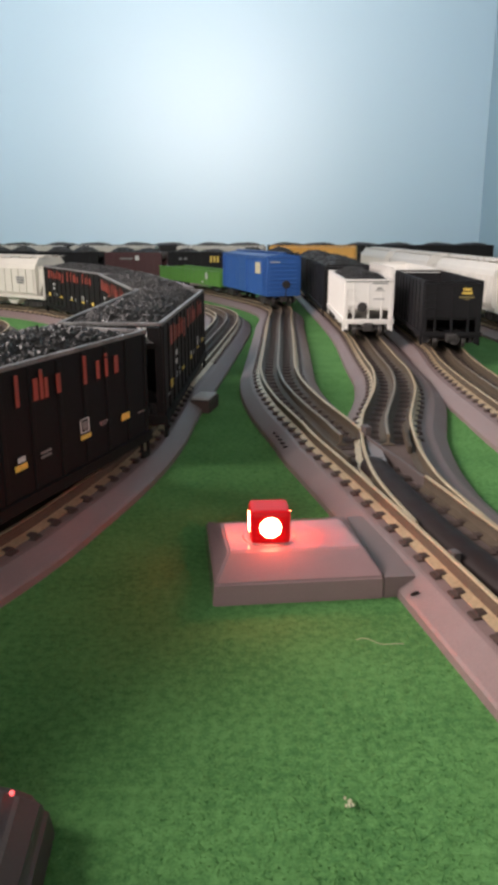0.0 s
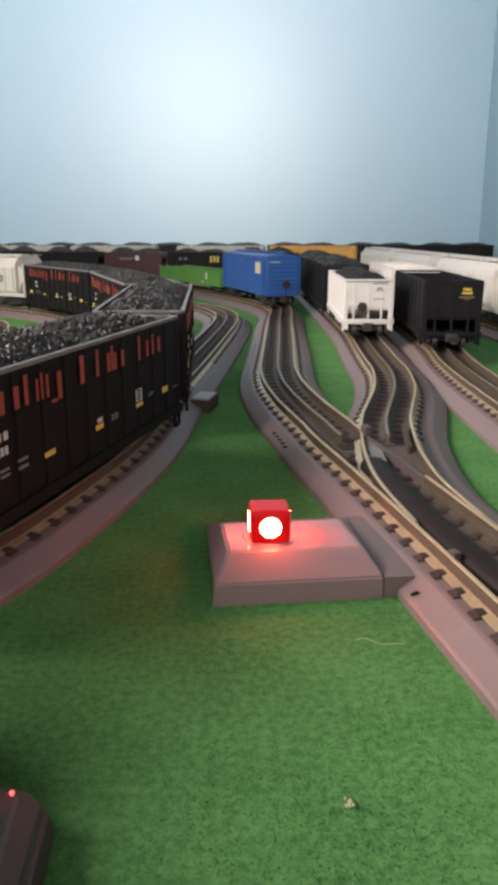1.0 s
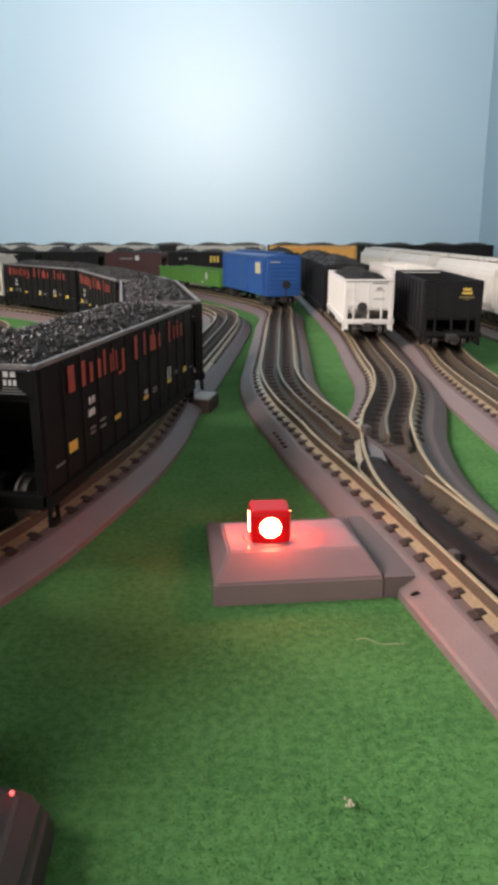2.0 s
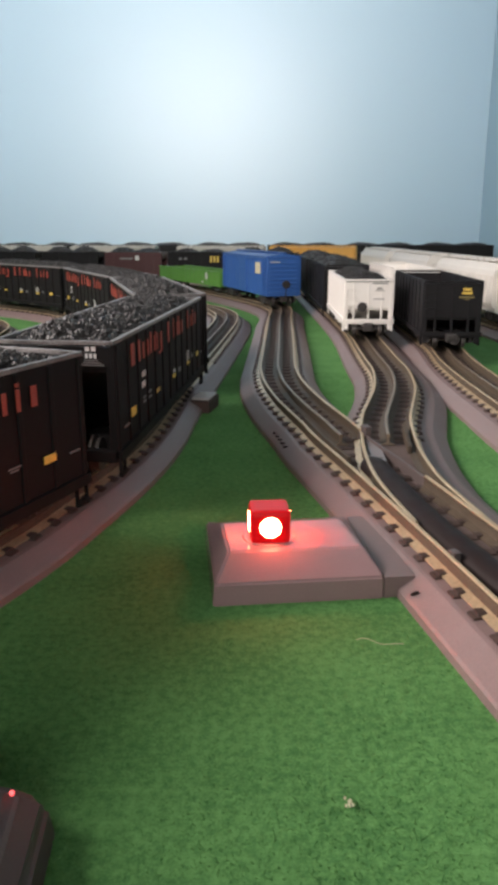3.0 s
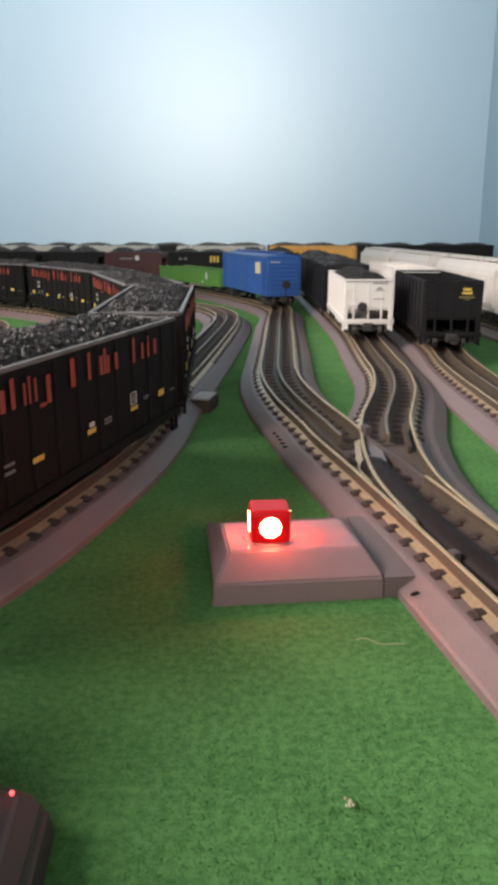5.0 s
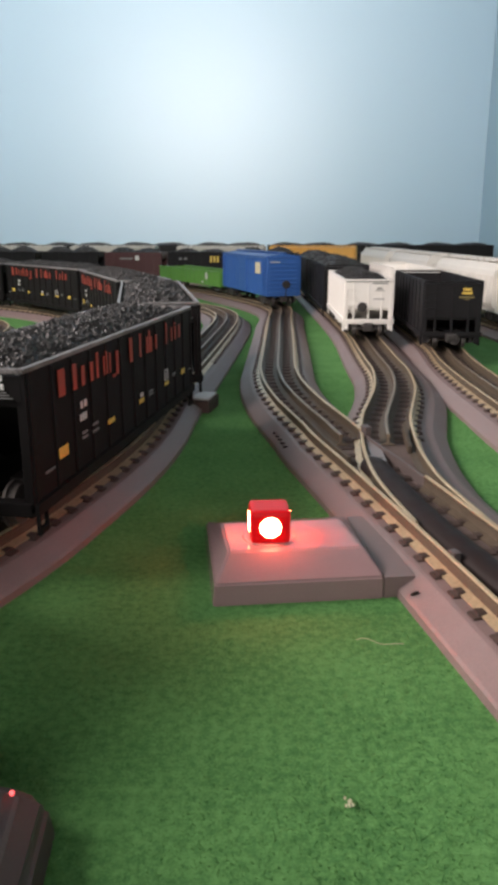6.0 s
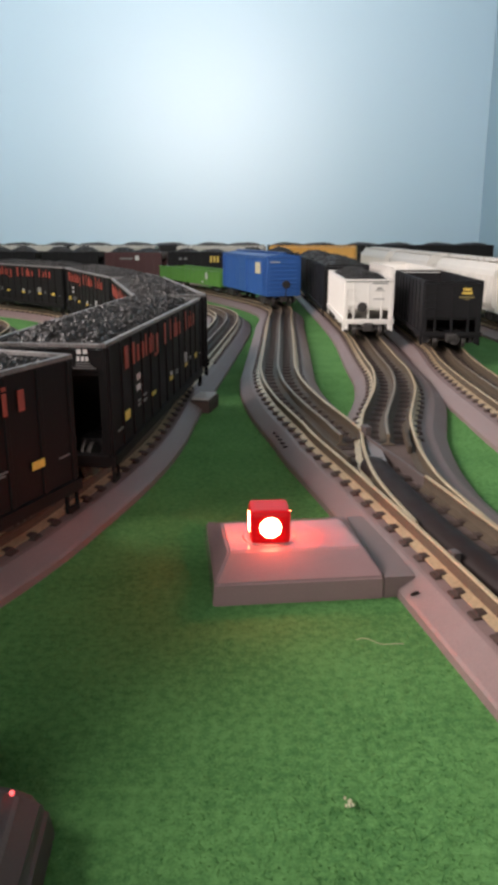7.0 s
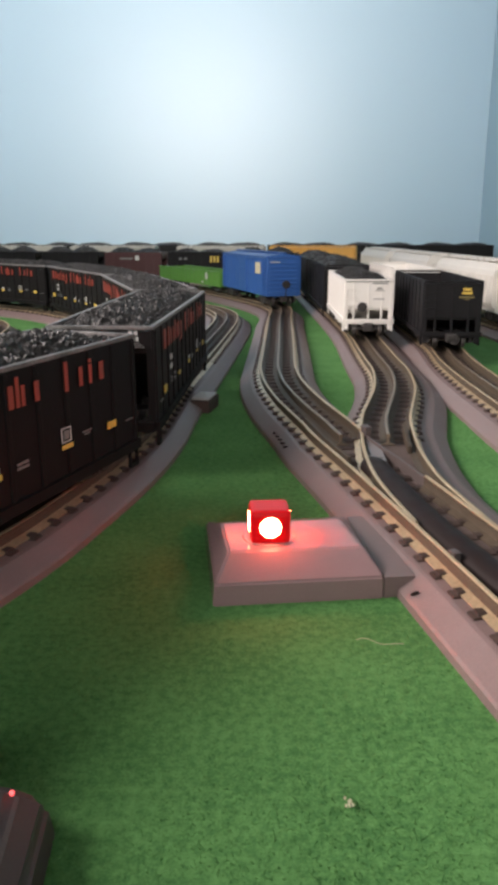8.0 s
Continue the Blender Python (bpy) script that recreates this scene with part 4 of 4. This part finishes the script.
# ---- the switch housing with its lantern ----
def switch_housing():
    top = empty("switch_machine", "grey plastic switch motor housing with a lit red lantern", "switch machine")
    bm = bmesh.new()
    low = [(-0.0137, 0.2562), (0.0520, 0.2632), (0.0454, 0.3278), (-0.0202, 0.3210)]
    mid = [(-0.0129, 0.2566), (0.0520, 0.2636), (0.0448, 0.3270), (-0.0195, 0.3202)]
    high = [(-0.0079, 0.2714), (0.0455, 0.2762), (0.0394, 0.3059), (-0.0118, 0.3011)]
    rings = [[bm.verts.new((x, y, z)) for x, y in r] for r, z in ((low, 0.0), (mid, 0.0088), (high, 0.0158))]
    bm.faces.new(rings[0][::-1])
    bm.faces.new(rings[2])
    for a, b in zip(rings, rings[1:]):
        for i in range(4):
            j = (i + 1) % 4
            bm.faces.new((a[i], a[j], b[j], b[i]))
    bmesh.ops.bevel(bm, geom=[e for e in bm.edges if max(v.co.z for v in e.verts) > 0.001], offset=0.0007, segments=3, affect="EDGES")
    part("cover", bm, HOUSE, top)
    bm = bmesh.new()
    cyl(bm, (0.0082, 0.2862, 0.0156), (0.0082, 0.2862, 0.0163), 0.0112, 32, 0.0104)
    part("lantern_base", bm, HOUSE, top)
    bm = bmesh.new()
    vs = [bm.verts.new(q) for q in ((0.0522, 0.2632, 0.0), (0.0640, 0.2650, 0.0), (0.0640, 0.2650, 0.0086), (0.0522, 0.2636, 0.0086), (0.0456, 0.3278, 0.0), (0.0560, 0.3290, 0.0), (0.0560, 0.3290, 0.0086), (0.0450, 0.3270, 0.0086))]
    for q in ((0, 1, 2, 3), (4, 7, 6, 5), (3, 2, 6, 7), (0, 3, 7, 4), (1, 5, 6, 2), (0, 4, 5, 1)):
        bm.faces.new([vs[k] for k in q])
    part("joining_flange", bm, BED, top)
    lan = new("lantern")
    lan.parent = top
    lan["label"] = "glowing red lantern with round lenses"
    lan.matrix_local = pose(0.0082, 0.2862, 0.0160, 0, 0, 3)
    bm = bmesh.new()
    box(bm, -0.0081, 0.0081, -0.0081, 0.0081, 0, 0.0137, 0.0021)
    part("lantern_body", bm, RED, lan)
    for k in range(4):
        bm = bmesh.new()
        m = Matrix.Rotation(k * math.pi / 2, 4, "Z")
        cyl(bm, m @ Vector((0, -0.0077, 0.0070)), m @ Vector((0, -0.0083, 0.0070)), 0.0045, 28, 0.0042)
        part("lens", bm, LENS, lan, "glowing lens")
    return top


switch_housing()



# ---- the moving point rails and the frog of the turnout ----
def turnout_fittings():
    top = empty("turnout_points", "dark plastic swivel rail and grey frog of the turnout", "track switch")
    p_swivel = Path([(0.0665, 0.402), (0.0685, 0.383), (0.0718, 0.355), (0.0765, 0.320), (0.0825, 0.287), (0.0912, 0.251), (0.1035, 0.200)])
    # rounded body with a blunt nose; across is positive to the west
    prof = [(0.0062, 0.0104), (0.0062, 0.0128), (0.0054, 0.0150), (0.0032, 0.0167), (-0.0006, 0.0174), (-0.0046, 0.0168), (-0.0074, 0.0152), (-0.0086, 0.0128), (-0.0090, 0.0104)]
    verts, faces, n = [], [], 60
    for i, d in enumerate(np.linspace(0.0, p_swivel.length, n)):
        k = math.sqrt(max(0.06, 1 - max(0.0, 1 - d / 0.009) ** 2))
        c, w = p_swivel.at(d), p_swivel.way(d)
        for o, z in prof:
            e = c + np.array([w[1], -w[0]]) * (-0.0014 + (o + 0.0014) * k)
            verts.append((e[0], e[1], 0.0104 + (z - 0.0104) * (0.45 + 0.55 * k)))
    m = len(prof)
    for i in range(n - 1):
        faces += [(i * m + j, i * m + j + 1, (i + 1) * m + j + 1, (i + 1) * m + j) for j in range(m - 1)]
    faces += [tuple(range(m))[::-1], tuple((n - 1) * m + j for j in range(m))]
    raw("swivel_body", verts, faces, DARKP, top, True)
    v, f = sweep(P_STEM, [(-0.0010, 0.0105), (-0.0008, 0.0158), (-0.0005, 0.0164), (0.0005, 0.0164), (0.0008, 0.0158), (0.0010, 0.0105)], P_STEM.near_y(0.359), P_STEM.near_y(0.452), side=0.016, step=0.004)
    raw("wing_rail", v, f, FROG, top)
    bm = bmesh.new()
    box(bm, -0.0016, 0.0016, -0.0022, 0.0022, 0.0102, 0.0180, 0.0004)
    bmesh.ops.transform(bm, matrix=pose(0.0792, 0.2672, 0, 0, 0, 20), verts=bm.verts)
    part("point_stop", bm, FROG, top)
    bm = bmesh.new()
    outline = [(0.0716, 0.452), (0.0700, 0.430), (0.0684, 0.404), (0.0722, 0.395), (0.0766, 0.396), (0.0772, 0.418), (0.0752, 0.440)]
    low = [bm.verts.new((x, y, 0.0100)) for x, y in outline]
    high = [bm.verts.new((x, y, 0.0150 if y > 0.41 else 0.0142)) for x, y in outline]
    bm.faces.new(low[::-1])
    bm.faces.new(high)
    for i in range(len(outline)):
        j = (i + 1) % len(outline)
        bm.faces.new((low[i], low[j], high[j], high[i]))
    bmesh.ops.bevel(bm, geom=[e for e in bm.edges if min(v.co.z for v in e.verts) > 0.012], offset=0.0007, segments=2, affect="EDGES")
    part("frog", bm, mat("frog_pad_grey", (0.20, 0.165, 0.160), rough=0.3, scale=120, fine=1500), top, "smooth grey frog pad")
    bm = bmesh.new()
    box(bm, -0.0022, 0.0022, -0.004, 0.004, 0.010, 0.0215, 0.0006)
    bmesh.ops.transform(bm, matrix=pose(0.0722, 0.447, 0, 0, 0, 10), verts=bm.verts)
    part("frog_post", bm, FROG, top)
    v, f = sweep(P_WHITE, [(-0.001, 0.0108), (-0.001, 0.0158), (0.001, 0.0158), (0.001, 0.0108)], P_WHITE.near_y(0.425), P_WHITE.near_y(0.475), side=0.0112, step=0.004)
    raw("guard_rail", v, f, RAIL_DIM, top)
    v, f = sweep(P_STEM, [(-0.001, 0.0108), (-0.001, 0.0168), (0.001, 0.0168), (0.001, 0.0108)], P_STEM.near_y(0.40), P_STEM.near_y(0.49), side=-0.0105, step=0.004)
    raw("guard_rail", v, f, RAIL_DIM, top)
    return top


turnout_fittings()


def near_housing():
    top = empty("switch_machine", "grey plastic switch motor housing, darkened for shade, with tiny red light", "switch machine")
    bm = bmesh.new()
    rings = [[bm.verts.new((x, y, z)) for x, y in r] for r, z in (
        ([(-0.126, 0.064), (-0.0405, 0.066), (-0.0457, 0.1470), (-0.124, 0.162)], 0.0), ([(-0.125, 0.065), (-0.0415, 0.067), (-0.0467, 0.1462), (-0.123, 0.161)], 0.0088),
        ([(-0.118, 0.072), (-0.0470, 0.074), (-0.0527, 0.1418), (-0.117, 0.154)], 0.0160))]
    bm.faces.new(rings[0][::-1])
    bm.faces.new(rings[2])
    for a, c in zip(rings, rings[1:]):
        for k in range(4):
            bm.faces.new((a[k], a[(k + 1) % 4], c[(k + 1) % 4], c[k]))
    bmesh.ops.bevel(bm, geom=[e for e in bm.edges if max(v.co.z for v in e.verts) > 0.001], offset=0.002, segments=3, affect="EDGES")
    # darker copy of the housing plastic: the shade here is in its colour
    part("cover", bm, mat("shaded_housing_plastic", (0.06, 0.05, 0.048), rough=0.5, scale=50, fine=1500, bump=0.1), top)
    bm = bmesh.new()
    bmesh.ops.create_uvsphere(bm, u_segments=12, v_segments=8, radius=0.0006, matrix=Matrix.Translation((-0.0528, 0.1398, 0.0161)))
    part("indicator_light", bm, DOT, top, "tiny red light")


near_housing()


def terminal_box():
    top = empty("terminal_box", "small grey plastic box with a pale lid by the track", "track terminal", at=pose(-0.0355, 0.584, 0, 0, 0, -12))
    bm = bmesh.new()
    box(bm, -0.0080, 0.0080, -0.015, 0.015, 0, 0.0098, 0.0008)
    part("base", bm, TIE, top)
    bm = bmesh.new()
    box(bm, -0.0070, 0.0070, -0.013, 0.013, 0.0100, 0.0116, 0.0006)
    part("lid", bm, mat("pale_lid", (0.50, 0.46, 0.45), rough=0.4, scale=200), top, "pale grey lid")


terminal_box()
for k in range(5):
    bm = bmesh.new()
    box(bm, -0.0005, 0.0005, -0.0026, 0.0026, -0.0004, 0.0003)
    w = tagged(part("roadbed_slot", bm, DARKP), "narrow dark slot in the sloped grey roadbed", "slot", "roadbed slots")
    c = P_STEM.at(P_STEM.near_y(0.452 + 0.0082 * k))
    w.matrix_world = pose(c[0] - 0.0305, 0.452 + 0.0082 * k, 0.0064, 0, -34, 52)

bm = bmesh.new()
box(bm, -0.0017, 0.0017, -0.0004, 0.0004, 0.0, 0.0007)
box(bm, -0.0008, 0.0008, -0.0011, 0.0004, 0.0001, 0.0010)
clip = tagged(part("joint_clip", bm, DARKP), "small dark clip where two roadbed sections join", "track clip")
clip.matrix_world = pose(0.0622, 0.2555, 0.0056, 0, -34, -30)

# a loose pale thread and a scrap on the grass
bm = bmesh.new()
pts = [Vector((0.0368 + 0.0156 * u, 0.2300 - 0.0030 * u + 0.0008 * math.sin(6 * u), 0.0014 + 0.0006 * math.sin(9 * u))) for u in np.linspace(0, 1, 14)]
for a, c in zip(pts, pts[1:]):
    cyl(bm, a, c, 0.00013, 5)
tagged(part("thread", bm, LINT), "thin pale loose thread lying on the grass mat", "thread")
bm = bmesh.new()
rnd = random.Random(3)
for k in range(9):
    box(bm, -0.0005, 0.0005, -0.0003, 0.0003, 0.0, 0.0002, m=Matrix.Translation((0.0249 + rnd.gauss(0, 0.0009), 0.1537 + rnd.gauss(0, 0.0008), 0.0010 + 0.0001 * k)) @ Matrix.Rotation(rnd.random() * 3, 4, "Z") @ Matrix.Rotation(rnd.uniform(-0.4, 0.4), 4, "X"))
tagged(part("scrap", bm, LINT), "tiny pale crumb caught in the grass mat", "crumb")


def grass_fibres(n, x0, x1, y0, y1, seed):
    """Short upright fibres, one thin triangle each, thinning with distance."""
    rng = np.random.default_rng(seed)
    y = y0 + (y1 - y0) * rng.random(n) ** 1.7
    x = (x0 + (x1 - x0) * rng.random(n)) * (0.35 + 1.1 * y / y1)
    a, ln, w = rng.random(n) * 6.283, rng.uniform(0.00030, 0.00075, n), rng.uniform(0.00010, 0.00020, n) * (1 + 2 * y)
    lean = rng.uniform(0.6, 1.7, n) * ln
    dx, dy, b = np.cos(a), np.sin(a), rng.random(n) * 6.283
    v = np.empty((n, 3, 3))
    v[:, 0] = np.stack([x - w * dx, y - w * dy, np.zeros(n)], 1)
    v[:, 1] = np.stack([x + w * dx, y + w * dy, np.zeros(n)], 1)
    v[:, 2] = np.stack([x + lean * np.cos(b), y + lean * np.sin(b), ln], 1)
    down = np.cross(v[:, 1] - v[:, 0], v[:, 2] - v[:, 0])[:, 2] < 0
    v[down] = v[down][:, [1, 0, 2]]
    me = bpy.data.meshes.new("grass_fibres")
    me.from_pydata(v.reshape(-1, 3).tolist(), [], np.arange(3 * n).reshape(-1, 3).tolist())
    me.materials.append(GRASS)
    return tagged(new("grass_fibres", me), "short green fibres of the grass mat", "grass", kind="stuff")


grass_fibres(160000, -0.20, 0.26, 0.09, 0.75, 4)


def motions():
    times = np.arange(0, 8.001, 0.125)
    times[-1] = 8.0
    for car, s0 in train:
        rows, L = [], (0.30 if car is lead else CAR)
        for t in times:
            rows.append((float(t), on_track(P_TRAIN, s0 + SPEED * t, L)))
        walk(car, rows)
        spin = [(float(t), math.degrees(SPEED * t / 0.0088)) for t in times]
        for tr in car.children:
            if not tr.name.startswith("truck"):
                continue
            for w in tr.children:
                if w.name.startswith("wheelset"):
                    x = w.location.x
                    walk(w, [(t, pose(x, 0, 0.0088, 0, a, 0)) for t, a in spin])


motions()
